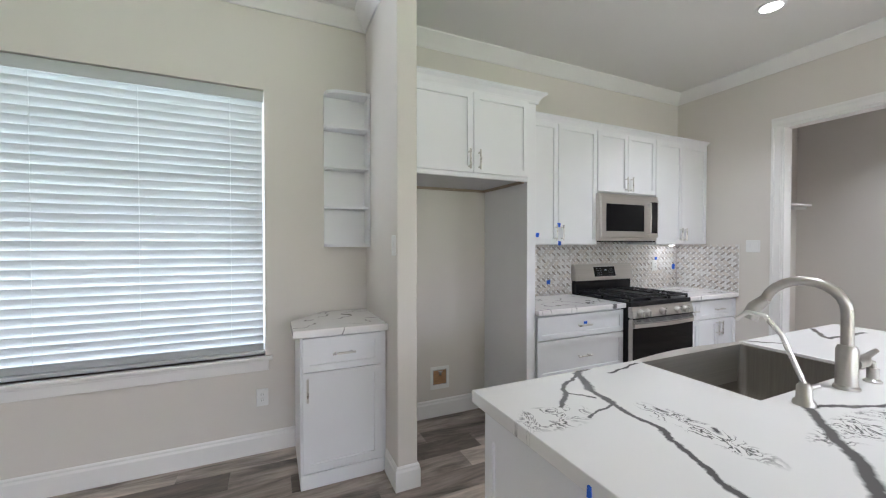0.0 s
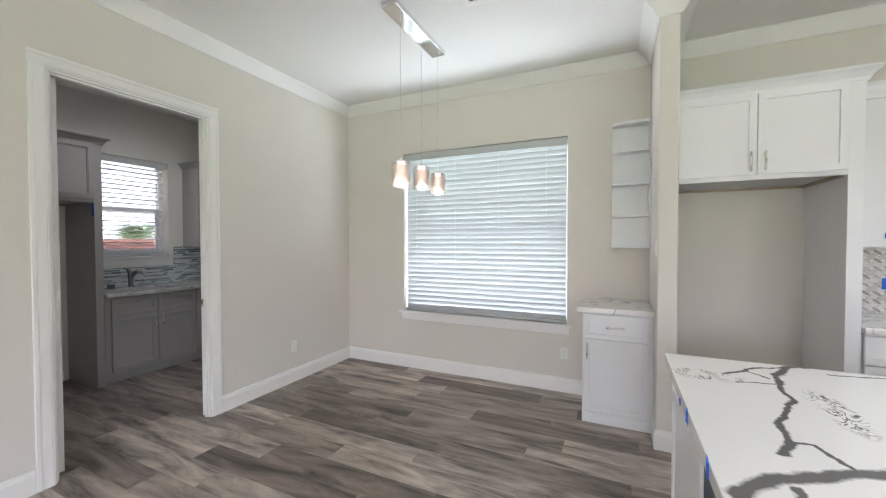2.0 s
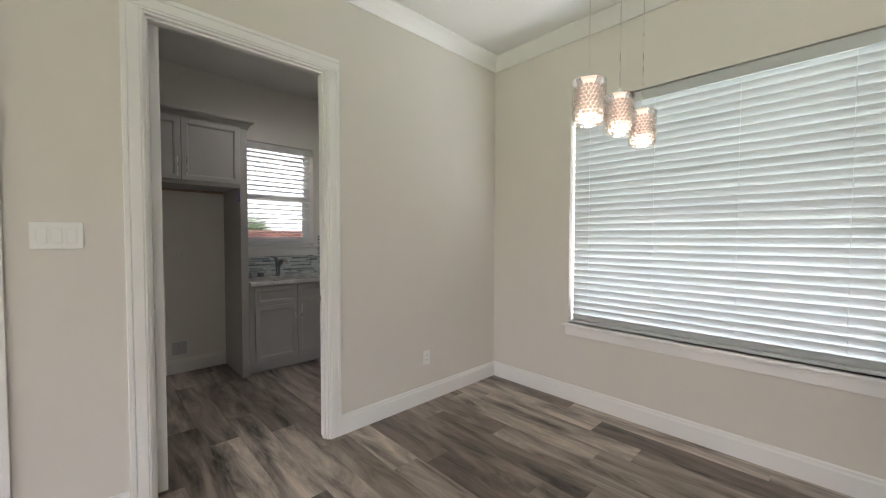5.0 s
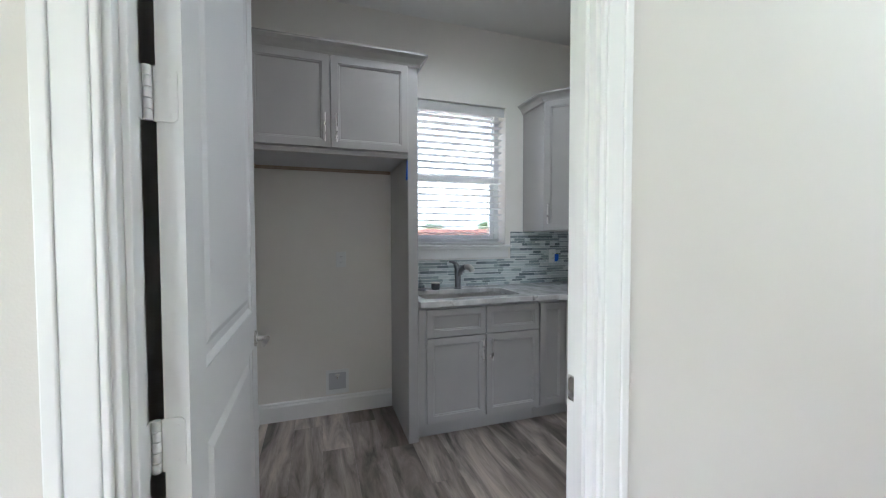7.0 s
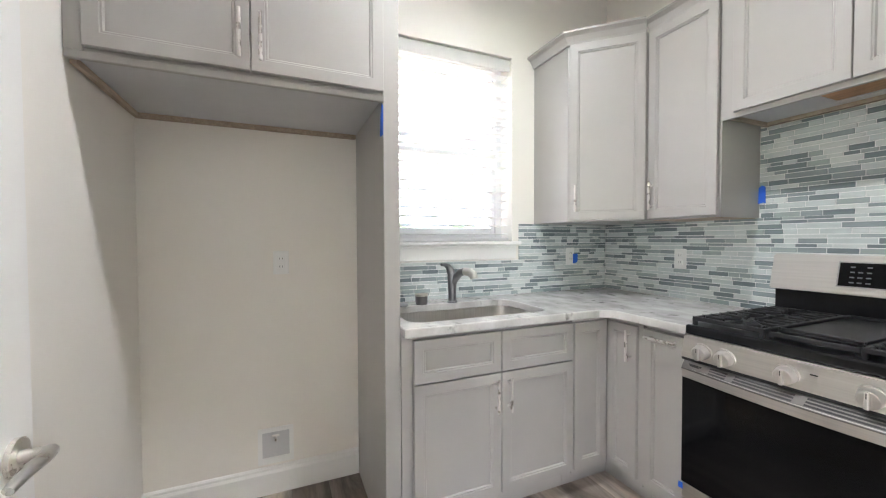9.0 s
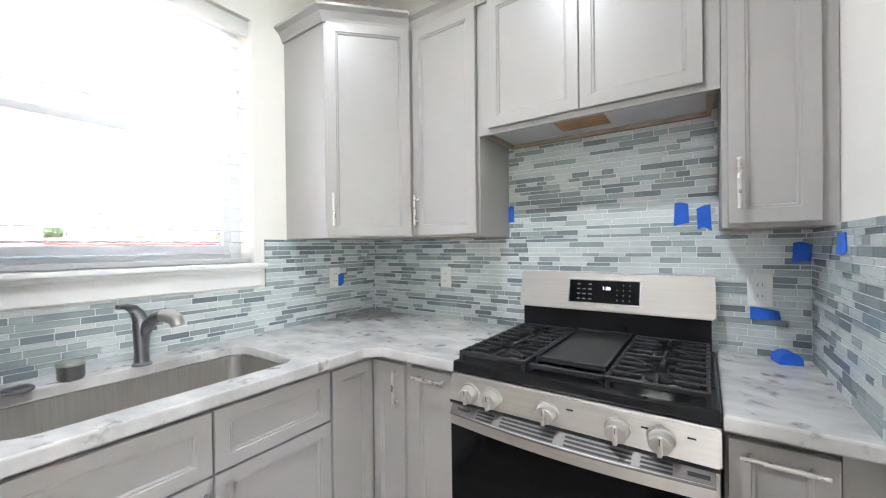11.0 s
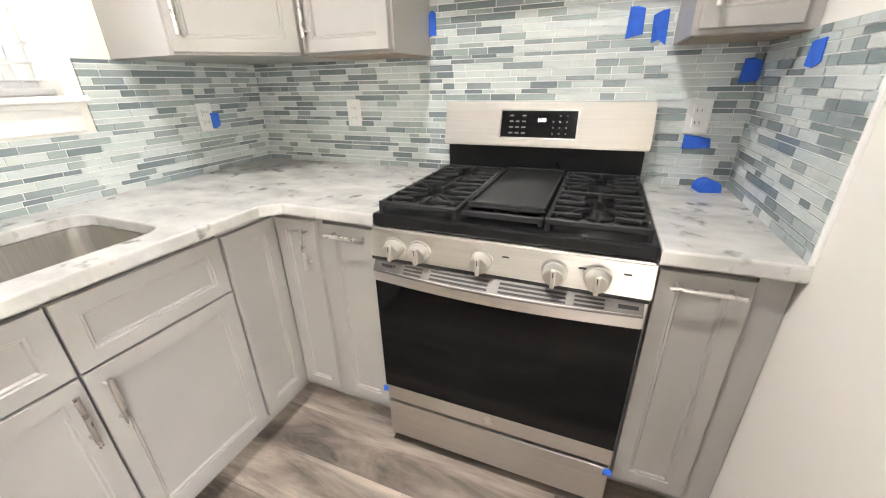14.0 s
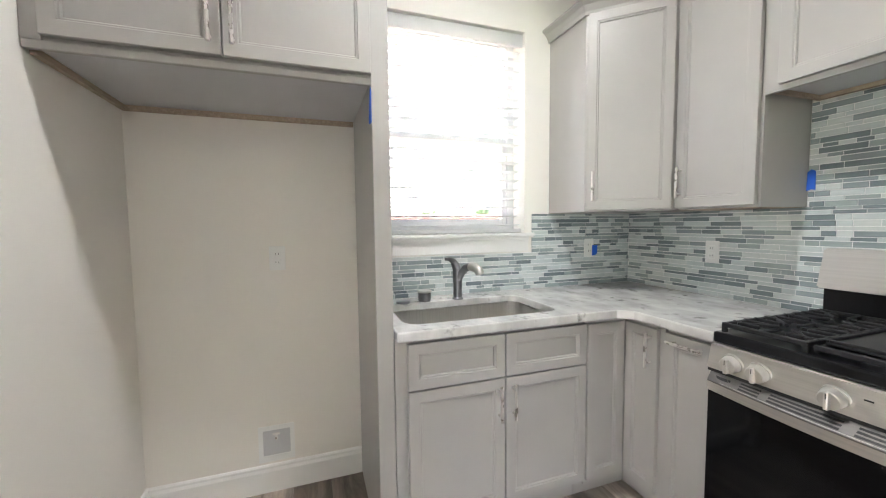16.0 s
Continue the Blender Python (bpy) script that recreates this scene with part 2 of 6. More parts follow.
PLASTIC = mat("white_plastic", (0.82, 0.82, 0.80), 0.3, vary=0.01)
DARK = mat("dark_recess", (0.03, 0.03, 0.03), 0.8)
GROUT = mat("grout", (0.84, 0.84, 0.83), 0.9, vary=0.05, scale=60, bump=0.1)
TAPE = mat("blue_tape", (0.02, 0.12, 0.62), 0.65, vary=0.08, scale=40, bump=0.3, bscale=300)
# white slats darkened to hold the closed blind's lit brightness down
DIM_SLAT = mat("dimmed_blind_slat", (0.52, 0.54, 0.545), 0.45, vary=0.01)
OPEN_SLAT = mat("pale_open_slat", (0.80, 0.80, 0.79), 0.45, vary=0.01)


def let_light_through(m, share):
    """Thin plastic that glows a little when lit from behind."""
    t = m.node_tree
    b = t.nodes["Principled BSDF"]
    tr, mx = t.nodes.new("ShaderNodeBsdfTranslucent"), t.nodes.new("ShaderNodeMixShader")
    tr.inputs["Color"].default_value = (0.85, 0.85, 0.83, 1)
    mx.inputs[0].default_value = share
    t.links.new(b.outputs[0], mx.inputs[1])
    t.links.new(tr.outputs[0], mx.inputs[2])
    t.links.new(mx.outputs[0], t.nodes["Material Output"].inputs[0])


let_light_through(OPEN_SLAT, 0.4)
VINYL = mat("window_vinyl", (0.80, 0.80, 0.80), 0.4, vary=0.01)
CONCRETE = mat("concrete", (0.42, 0.41, 0.39), 0.85, vary=0.12, scale=2.5, bump=0.3)
GRASS = mat("lawn", (0.07, 0.12, 0.03), 0.9, vary=0.4, scale=14, bump=0.6, bscale=80)
LEAF = mat("leaves", (0.10, 0.15, 0.06), 0.6, vary=0.5, scale=3)
BARK = mat("bark", (0.10, 0.075, 0.055), 0.9, vary=0.3, scale=12, bump=0.5)
SOIL = mat("pale_soil", (0.46, 0.42, 0.36), 0.95, vary=0.2, scale=5, bump=0.6, bscale=60)
BRICK = mat("fence_brick", (0.42, 0.22, 0.19), 0.85, vary=0.3, scale=9, stretch=(1, 1, 3), bump=0.4)
# greyed white: the backlit leaf's shade is put into its colour
SHADED_DOOR = mat("shaded_door_white", (0.61, 0.605, 0.64), 0.4, vary=0.015, scale=3, bump=0.03, bscale=30)
# door pane tint added to hold down the bright view outside
DOOR_GLASS = glass_mat("dimming_door_glass", (0.42, 0.41, 0.43), 0.95)
PANE = glass_mat("window_glass", (0.97, 0.99, 0.98), 0.94)
# tint added to the sink window to dim the sky and its light
DIM_PANE = glass_mat("dimming_glass", (0.47, 0.478, 0.474), 0.95)
CLEAR = glass_mat("clear_shade_glass", (0.98, 0.98, 0.98), 0.82)
LENS = glow("lamp_lens", (1.0, 0.95, 0.86), 5.0)
BULB = glow("warm_bulb", (1.0, 0.70, 0.55), 0.23)
DIGIT = glow("display_digit", (0.9, 0.95, 1.0), 0.12)
CRYSTAL = mat("crystal_beads", (0.95, 0.86, 0.79), 0.08, vary=0.2, scale=90, spec=1.0)
CRYSTAL.node_tree.nodes["Principled BSDF"].inputs["Transmission Weight"].default_value = 0.65
PLANK = piece_mat("vinyl_plank", [(0.0, (0.125, 0.100, 0.083)), (0.30, (0.25, 0.208, 0.177)), (0.65, (0.41, 0.35, 0.30)), (1.0, (0.185, 0.152, 0.128))],
                  0.36, (1.6, 9, 1), 0.85, 0.15, constant=False)
MOSAIC = piece_mat("glass_mosaic", [(0.0, (0.58, 0.63, 0.625)), (0.27, (0.36, 0.41, 0.41)), (0.45, (0.63, 0.665, 0.65)), (0.68, (0.195, 0.23, 0.245)), (0.83, (0.28, 0.325, 0.335))],
                   0.16, (12, 12, 60), 0.10, 0.08, spec=0.7)
MARBLE = piece_mat("marble_chips", [(0.0, (0.66, 0.62, 0.58)), (0.3, (0.74, 0.72, 0.70)), (0.6, (0.60, 0.57, 0.54)), (0.75, (0.68, 0.63, 0.575))], 0.3, (30, 30, 30), 0.12)
MARBLE_DARK = piece_mat("dark_marble_chips", [(0.0, (0.36, 0.32, 0.29)), (0.3, (0.50, 0.46, 0.43)), (0.6, (0.60, 0.56, 0.53)), (0.8, (0.42, 0.39, 0.365))], 0.3, (30, 30, 30), 0.12)
GRANITE = mat("pale_granite", (0.57, 0.56, 0.54), 0.18, vary=0.2, scale=7, stretch=(1, 1.6, 1))


def granite_flecks(m):
    t = m.node_tree
    b = t.nodes["Principled BSDF"]
    base = b.inputs["Base Color"].links[0].from_socket
    g = t.nodes.new("ShaderNodeNewGeometry")
    n = t.nodes.new("ShaderNodeTexNoise")
    n.inputs["Scale"].default_value, n.inputs["Detail"].default_value = 16, 6
    t.links.new(g.outputs["Position"], n.inputs["Vector"])
    f = math_node(t, "MULTIPLY_ADD", n.outputs["Fac"], -9.0, 3.6, clamp=True)
    mix = t.nodes.new("ShaderNodeMix")
    mix.data_type = "RGBA"
    mix.inputs[7].default_value = (0.25, 0.24, 0.23, 1)
    t.links.new(f, mix.inputs[0])
    t.links.new(base, mix.inputs[6])
    t.links.new(mix.outputs[2], b.inputs["Base Color"])


granite_flecks(GRANITE)
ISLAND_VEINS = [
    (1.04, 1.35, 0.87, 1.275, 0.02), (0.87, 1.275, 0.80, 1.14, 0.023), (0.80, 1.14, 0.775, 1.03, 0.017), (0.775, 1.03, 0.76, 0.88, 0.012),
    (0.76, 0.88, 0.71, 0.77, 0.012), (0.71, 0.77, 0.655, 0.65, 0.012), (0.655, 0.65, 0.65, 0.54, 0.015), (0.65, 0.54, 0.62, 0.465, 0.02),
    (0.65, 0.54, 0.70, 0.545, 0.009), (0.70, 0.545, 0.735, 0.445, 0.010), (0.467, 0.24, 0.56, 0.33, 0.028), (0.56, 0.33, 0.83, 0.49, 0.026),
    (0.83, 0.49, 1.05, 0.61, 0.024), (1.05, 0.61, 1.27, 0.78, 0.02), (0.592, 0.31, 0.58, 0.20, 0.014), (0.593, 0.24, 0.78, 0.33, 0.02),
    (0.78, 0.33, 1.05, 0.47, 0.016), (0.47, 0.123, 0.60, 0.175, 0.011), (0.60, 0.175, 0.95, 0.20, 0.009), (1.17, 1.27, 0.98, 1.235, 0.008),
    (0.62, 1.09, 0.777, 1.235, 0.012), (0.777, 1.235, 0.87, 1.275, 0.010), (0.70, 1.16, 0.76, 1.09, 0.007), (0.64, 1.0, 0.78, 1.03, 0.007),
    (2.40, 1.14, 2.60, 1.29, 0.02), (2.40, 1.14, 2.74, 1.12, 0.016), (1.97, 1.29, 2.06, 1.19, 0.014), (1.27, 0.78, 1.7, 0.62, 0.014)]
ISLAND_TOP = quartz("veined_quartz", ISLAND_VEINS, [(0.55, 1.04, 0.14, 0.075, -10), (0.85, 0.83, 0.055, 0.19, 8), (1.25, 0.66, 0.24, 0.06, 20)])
QUARTZ = quartz("veined_quartz_counter", free=True)

# ---- building helpers ----


def box(bm, x0, x1, y0, y1, z0, z1, bevel=0.0, segments=2):
    v = [bm.verts.new((x, y, z)) for z in (z0, z1) for y in (y0, y1) for x in (x0, x1)]
    f = [bm.faces.new([v[i] for i in q]) for q in ((0, 2, 3, 1), (4, 5, 7, 6), (0, 1, 5, 4), (2, 6, 7, 3), (0, 4, 6, 2), (1, 3, 7, 5))]
    if bevel:
        bmesh.ops.bevel(bm, geom=list({e for q in f for e in q.edges}), offset=bevel, segments=segments, profile=0.5, affect="EDGES")
    return bm


def blk(*a, **k):
    return box(bmesh.new(), *a, **k)


def prism(bm, poly, z0, z1):
    lo, hi = [bm.verts.new((x, y, z0)) for x, y in poly], [bm.verts.new((x, y, z1)) for x, y in poly]
    bm.faces.new(lo[::-1]), bm.faces.new(hi)
    for i in range(len(poly)):
        j = (i + 1) % len(poly)
        bm.faces.new((lo[i], lo[j], hi[j], hi[i]))
    return bm


def tube(bm, pts, r, n=10):
    """A round bar along the points; r is one radius or one for each point."""
    pts = [Vector(p) for p in pts]
    rs = r if isinstance(r, (list, tuple)) else [r] * len(pts)
    rings, side = [], None
    for i, p in enumerate(pts):
        d = (pts[min(i + 1, len(pts) - 1)] - pts[max(i - 1, 0)]).normalized()
        if side is None:
            side = d.orthogonal().normalized()
        side = (side - d * side.dot(d)).normalized()
        up = d.cross(side)
        rings.append([bm.verts.new(p + rs[i] * (side * math.cos(2 * math.pi * k / n) + up * math.sin(2 * math.pi * k / n))) for k in range(n)])
    for a, b in zip(rings, rings[1:]):
        for k in range(n):
            bm.faces.new((a[k], a[(k + 1) % n], b[(k + 1) % n], b[k]))
    bm.faces.new(rings[0][::-1]), bm.faces.new(rings[-1])
    return bm


def lathe(bm, profile, cx=0.0, cy=0.0, n=20):
    return tube(bm, [(cx, cy, z) for r, z in profile], [r for r, z in profile], n)


def link(name, bm, material, smooth=False):
    me = bpy.data.meshes.new(name)
    bmesh.ops.recalc_face_normals(bm, faces=bm.faces)
    bm.to_mesh(me)
    bm.free()
    me.materials.append(material)
    if smooth:
        me.polygons.foreach_set("use_smooth", [True] * len(me.polygons))
        me.set_sharp_from_angle(angle=radians(38))
    return new(name, me)


def part(name, bm, material, parent, label="", smooth=False):
    ob = link(name, bm, material, smooth)
    ob.parent = parent
    return tagged(ob, label)


def thing(name, m, label, category, group="", kind=""):
    ob = new(name)
    ob.empty_display_size = 0.1
    ob.matrix_world = m
    return tagged(ob, label, category, group, kind)


def solid(name, bm, material, label, category="", kind="structure", smooth=False, group=""):
    return tagged(link(name, bm, material, smooth), label, category, group, kind)


def panel_cells(us, vs, holes):
    """The cells of a grid of us x vs that lie in none of the holes (u0, u1, v0, v1)."""
    keep = set()
    for i in range(len(us) - 1):
        for j in range(len(vs) - 1):
            u, v = (us[i] + us[i + 1]) / 2, (vs[j] + vs[j + 1]) / 2
            if not any(a < u < b and c < v < d for a, b, c, d in holes):
                keep.add((i, j))
    return keep


def slab(axis, w0, w1, u0, u1, v0, v1, holes=()):
    """A slab from w0 to w1 across an axis, with square holes through it: no inner faces."""
    us = sorted({u0, u1, *[h[i] for h in holes for i in (0, 1) if u0 < h[i] < u1]})
    vs = sorted({v0, v1, *[h[i] for h in holes for i in (2, 3) if v0 < h[i] < v1]})
    keep = panel_cells(us, vs, holes)
    bm, made = bmesh.new(), {}

    def vert(i, j, w):
        if (i, j, w) not in made:
            u, v = us[i], vs[j]
            made[i, j, w] = bm.verts.new({"x": (w, u, v), "y": (u, w, v), "z": (u, v, w)}[axis])
        return made[i, j, w]
    for i, j in keep:
        for w in (w0, w1):
            bm.faces.new([vert(a, b, w) for a, b in ((i, j), (i + 1, j), (i + 1, j + 1), (i, j + 1))])
        for di, dj, a, b in ((-1, 0, (i, j), (i, j + 1)), (1, 0, (i + 1, j), (i + 1, j + 1)), (0, -1, (i, j), (i + 1, j)), (0, 1, (i, j + 1), (i + 1, j + 1))):
            if (i + di, j + dj) not in keep:
                bm.faces.new((vert(*a, w0), vert(*b, w0), vert(*b, w1), vert(*a, w1)))
    return bm


def moulding(bm, p0, p1, profile, m0=0, m1=0):
    """A profile of (outward, z) run from p0 to p1, its outside on the left hand; m0, m1 = 1 mitres for an inner corner, -1 for an outer."""
    a, b = Vector((*p0, 0)), Vector((*p1, 0))
    d = (b - a).normalized()
    o = Vector((-d.y, d.x, 0))
    e0 = [bm.verts.new(a + o * w + d * w * m0 + Vector((0, 0, z))) for w, z in profile]
    e1 = [bm.verts.new(b + o * w - d * w * m1 + Vector((0, 0, z))) for w, z in profile]
    bm.faces.new(e0), bm.faces.new(e1[::-1])
    n = len(profile)
    for i in range(n):
        bm.faces.new((e0[i], e1[i], e1[(i + 1) % n], e0[(i + 1) % n]))
    return bm


BASE = [(0.0, 0.0), (0.014, 0.0), (0.014, 0.105), (0.009, 0.118), (0.009, 0.128), (0.004, 0.135), (0.0, 0.137)]


def crown_profile(z, s=0.085):
    return [(0.0, z), (s, z), (s, z - 0.012), (s * 0.72, z - s * 0.35), (s * 0.35, z - s * 0.72), (0.012, z - s), (0.0, z - s)]


def shaker(parent, name, x0, x1, z0, z1, material, y=-0.019, rail=0.057, soft=False, slab_only=False):
    """A recessed-panel front: its back on y + 0.019, its face on y."""
    bm = bmesh.new()
    box(bm, x0, x1, y + 0.0025, y + 0.019, z0, z1)
    bm.normal_update()
    bmesh.ops.recalc_face_normals(bm, faces=bm.faces)
    front = min(bm.faces, key=lambda f: f.calc_center_median().y)

    def inset(f, w, d):
        bmesh.ops.inset_individual(bm, faces=[f], thickness=w, depth=d)
        return f
    inset(front, 0.0025, 0.0025)
    if not slab_only:
        rail = min(rail, (x1 - x0) * 0.3, (z1 - z0) * 0.3)
        inset(front, rail, 0)
        if soft:
            inset(front, 0.004, -0.004), inset(front, 0.007, 0.0), inset(front, 0.006, -0.006)
        else:
            inset(front, 0.0015, -0.011)
    return part(name, bm, material, parent)


def pull(parent, x, z, length, upright=True, y=-0.019, material=None, r=0.006):
    """A bar handle on two posts."""
    bm = bmesh.new()
    h = length / 2
    a, b = ((x, z - h), (x, z + h)) if upright else ((x - h, z), (x + h, z))
    tube(bm, [(a[0], y - 0.03, a[1]), (b[0], y - 0.03, b[1])], r, 10)
    k = 0.72
    for s in (-k, k):
        px, pz = (x, z + s * h) if upright else (x + s * h, z)
        tube(bm, [(px, y, pz), (px, y - 0.03, pz)], r * 0.8, 8)
    return part("handle", bm, material or NICKEL, parent, "brushed nickel bar handle", True)


# ---- structure ----
TOP = 3.035
NX, GX, WX, NY, GY, SY = -2.76, -2.856, -4.935, 3.003, 2.967, 0.22
EX = 4.0
DOOR_Y0, DOOR_Y1, DOOR_Z = 0.316, 1.270, 2.445
BACK_Y0, BACK_Y1 = -1.16, -0.215
WIN = (-1.975, -0.195, 0.648, 2.415)
GWIN = (1.23, 2.165, 1.255, 2.415)

solid("floor", slab("z", -0.15, -0.012, -5.15, 6.7, -6.15, 3.25), mat("subfloor", (0.12, 0.11, 0.10), 0.9), "grey-brown wood-look plank floor through both kitchens", "floor")
solid("ceiling", slab("z", TOP, TOP + 0.12, -5.15, 6.7, -6.15, 3.25), CEIL, "smooth white painted ceiling over all rooms", "ceiling")
solid("wall_north", slab("y", NY, NY + 0.2, GX, EX + 0.12, 0, TOP, [WIN]), PAINT, "warm white wall with the blind-covered window", "wall")
partition = solid("wall_partition", slab("x", GX, NX, -6.15, NY, 0, TOP, [(DOOR_Y0, DOOR_Y1, -1, DOOR_Z), (BACK_Y0, BACK_Y1, -1, DOOR_Z)]), PAINT,
      "warm white wall with a cased doorway and a glazed back door", "wall")
partition.data.materials.append(SPICE_WALL)  # the side towards the grey kitchen
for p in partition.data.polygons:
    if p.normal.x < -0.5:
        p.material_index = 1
solid("wall_wing", blk(0.485, 0.605, 2.245, NY, 0, TOP, bevel=0.008), PAINT, "short warm white wing wall beside the refrigerator niche", "wall")
# second hole: added, unseen opening for the east fill lamp
solid("wall_east", slab("x", EX, EX + 0.12, -6.15, NY, 0, TOP, [(0.7, 2.045, -1, DOOR_Z), (-5.0, -2.0, 0.5, 2.4)]), PAINT, "warm white wall with a wide cased opening", "wall")
# the hole is an added, unseen opening for the south fill lamp
solid("wall_south", slab("y", -6.15, -6.0, NX, EX, 0, TOP, [(-1.8, 3.0, 0.5, 2.5)]), PAINT, "plain warm white wall behind the living space", "wall")
solid("wall_spice_north", blk(WX, GX, GY, NY + 0.2, 0, TOP), SPICE_WALL, "warm white wall behind the grey range run", "wall")
solid("wall_spice_west", slab("x", WX - 0.2, WX, SY - 0.2, NY + 0.2, 0, TOP, [GWIN]), SPICE_WALL, "warm white wall with the sink window", "wall")
solid("wall_spice_south", blk(WX, GX, SY - 0.2, SY, 0, TOP), SPICE_WALL, "warm white wall beside the open door", "wall")
solid("wall_back_room_north", blk(EX + 0.12, 5.6, 2.6, 2.7, 0, TOP), PAINT, "plain warm white wall of the back room", "wall")
solid("wall_back_room_east", blk(5.6, 5.7, -0.6, 2.7, 0, TOP), PAINT, "plain warm white end wall of the back room", "wall")
solid("wall_back_room_south", blk(EX + 0.12, 5.6, -0.6, -0.5, 0, TOP), PAINT, "plain warm white wall of the back room", "wall")


def baseboard(name, runs):
    bm = bmesh.new()
    for r in runs:
        moulding(bm, r[0], r[1], BASE, *(r[2:] if len(r) > 2 else (0, 0)))
    return solid(name, bm, TRIM, "tall white moulded baseboard along the wall", "baseboard")


baseboard("baseboard", [((0.0, NY), (NX, NY), 0, 1)])
baseboard("baseboard", [((NX, NY), (NX, DOOR_Y1 + 0.080), 1, 0)])
baseboard("baseboard", [((NX, DOOR_Y0 - 0.080), (NX, BACK_Y1 + 0.080))])
baseboard("baseboard", [((NX, BACK_Y0 - 0.080), (NX, -6.0))])
baseboard("baseboard", [((0.605, NY - 0.06), (0.605, 2.245), 0, -1), ((0.605, 2.245), (0.485, 2.245), -1, -1), ((0.485, 2.245), (0.485, 2.46), -1, 0)])
baseboard("baseboard", [((1.47, NY), (0.605, NY))])
baseboard("baseboard", [((WX, 1.175), (WX, SY), 0, 1), ((WX, SY), (GX, SY), 1, 1), ((GX, SY), (GX, DOOR_Y0 - 0.080), 1, 0)])
baseboard("baseboard", [((GX, DOOR_Y1 + 0.080), (GX, 2.34))])
baseboard("baseboard", [((EX, -6.0), (EX, 0.6))])
bm = bmesh.new()
P = crown_profile(TOP, 0.10)
moulding(bm, (0.485, NY), (NX, NY), P, 1, 1)
moulding(bm, (NX, NY), (NX, -6.0), P, 1, 1)
moulding(bm, (0.605, 2.245), (0.485, 2.245), P, -1, -1)
moulding(bm, (0.485, 2.245), (0.485, NY), P, -1, 1)
moulding(bm, (EX, NY), (0.605, NY), P, 1, 1)
moulding(bm, (0.605, NY), (0.605, 2.245), P, 1, -1)
moulding(bm, (EX, -6.0), (EX, NY), P, 1, 1)
solid("crown_moulding", bm, TRIM, "white painted crown moulding below the ceiling", "moulding")


def casing(name, x, side, y0, y1, z, label):
    """Moulded casing round an opening in a wall across x; side is +1 or -1, the way it faces."""
    t = thing(name, pose(x, (y0 + y1) / 2, 0), label, "door casing", kind="structure")
    c = (y0 + y1) / 2
    for nm, u0, u1 in (("side_casing", y0 - 0.077, y0 + 0.006), ("side_casing", y1 - 0.006, y1 + 0.077)):
        bm = bmesh.new()
        inner, outer = (u1, u0) if u1 < c else (u0, u1)
        s = 1 if outer > inner else -1
        for a, b, d in ((0.0, 0.012, 0.0125), (0.012, 0.060, 0.0145), (0.060, 0.083, 0.0175)):
            lo, hi = sorted((inner + s * a, inner + s * b))
            box(bm, *sorted((0, side * d)), lo - c, hi - c, 0, z - 0.006, 0.003)
        part(nm, bm, TRIM, t)
    bm = bmesh.new()
    for a, b, d in ((0.0, 0.012, 0.0125), (0.012, 0.060, 0.0145), (0.060, 0.083, 0.0175)):
        box(bm, *sorted((0, side * d)), y0 - c - 0.077, y1 - c + 0.077, z - 0.006 + a, z - 0.006 + b, 0.003)
    part("head_casing", bm, TRIM, t)
    return t


def jamb(name, x0, x1, y0, y1, z, label, stop=True):
    t = thing(name, pose((x0 + x1) / 2, (y0 + y1) / 2, 0), label, "door frame", kind="structure")
    h, w = (x1 - x0) / 2, (y1 - y0) / 2
    part("side_jamb", blk(-h, h, -w, -w + 0.018, 0, z, bevel=0.002), TRIM, t)
    part("side_jamb", blk(-h, h, w - 0.018, w, 0, z, bevel=0.002), TRIM, t)
    part("head_jamb", blk(-h, h, -w + 0.018, w - 0.018, z - 0.018, z, bevel=0.002), TRIM, t)
    if stop:
        part("door_stop", blk(-h + 0.042, -h + 0.075, w - 0.030, w - 0.018, 0, z - 0.03, bevel=0.002), TRIM, t)
        part("door_stop", blk(-h + 0.042, -h + 0.075, -w + 0.018, -w + 0.030, 0, z - 0.03, bevel=0.002), TRIM, t)
        part("head_stop", blk(-h + 0.042, -h + 0.075, -w + 0.018, w - 0.018, z - 0.030, z - 0.018, bevel=0.002), TRIM, t)
    return t


dj = jamb("door_frame_1", GX, NX, DOOR_Y0, DOOR_Y1, DOOR_Z, "white painted doorway frame to the grey kitchen")
part("strike_plate", blk(-0.041, -0.010, 0.4568, 0.4590, 0.90, 0.965, bevel=0.0006), NICKEL, dj, "brushed nickel strike plate")
casing("door_casing_1", NX, 1, DOOR_Y0, DOOR_Y1, DOOR_Z, "white moulded casing round the kitchen doorway")
casing("door_casing_2", GX, -1, DOOR_Y0, DOOR_Y1, DOOR_Z, "white moulded casing on the grey kitchen side")
jamb("door_frame_2", GX, NX, BACK_Y0, BACK_Y1, DOOR_Z, "white painted frame of the back door", stop=False)
casing("door_casing_3", NX, 1, BACK_Y0, BACK_Y1, DOOR_Z, "white moulded casing round the back door")
jamb("door_frame_3", EX, EX + 0.12, 0.7, 2.045, DOOR_Z, "white painted lining of the wide opening", stop=False)
casing("door_casing_4", EX, -1, 0.7, 2.045, DOOR_Z, "white moulded casing round the wide opening")

# ---- doors ----


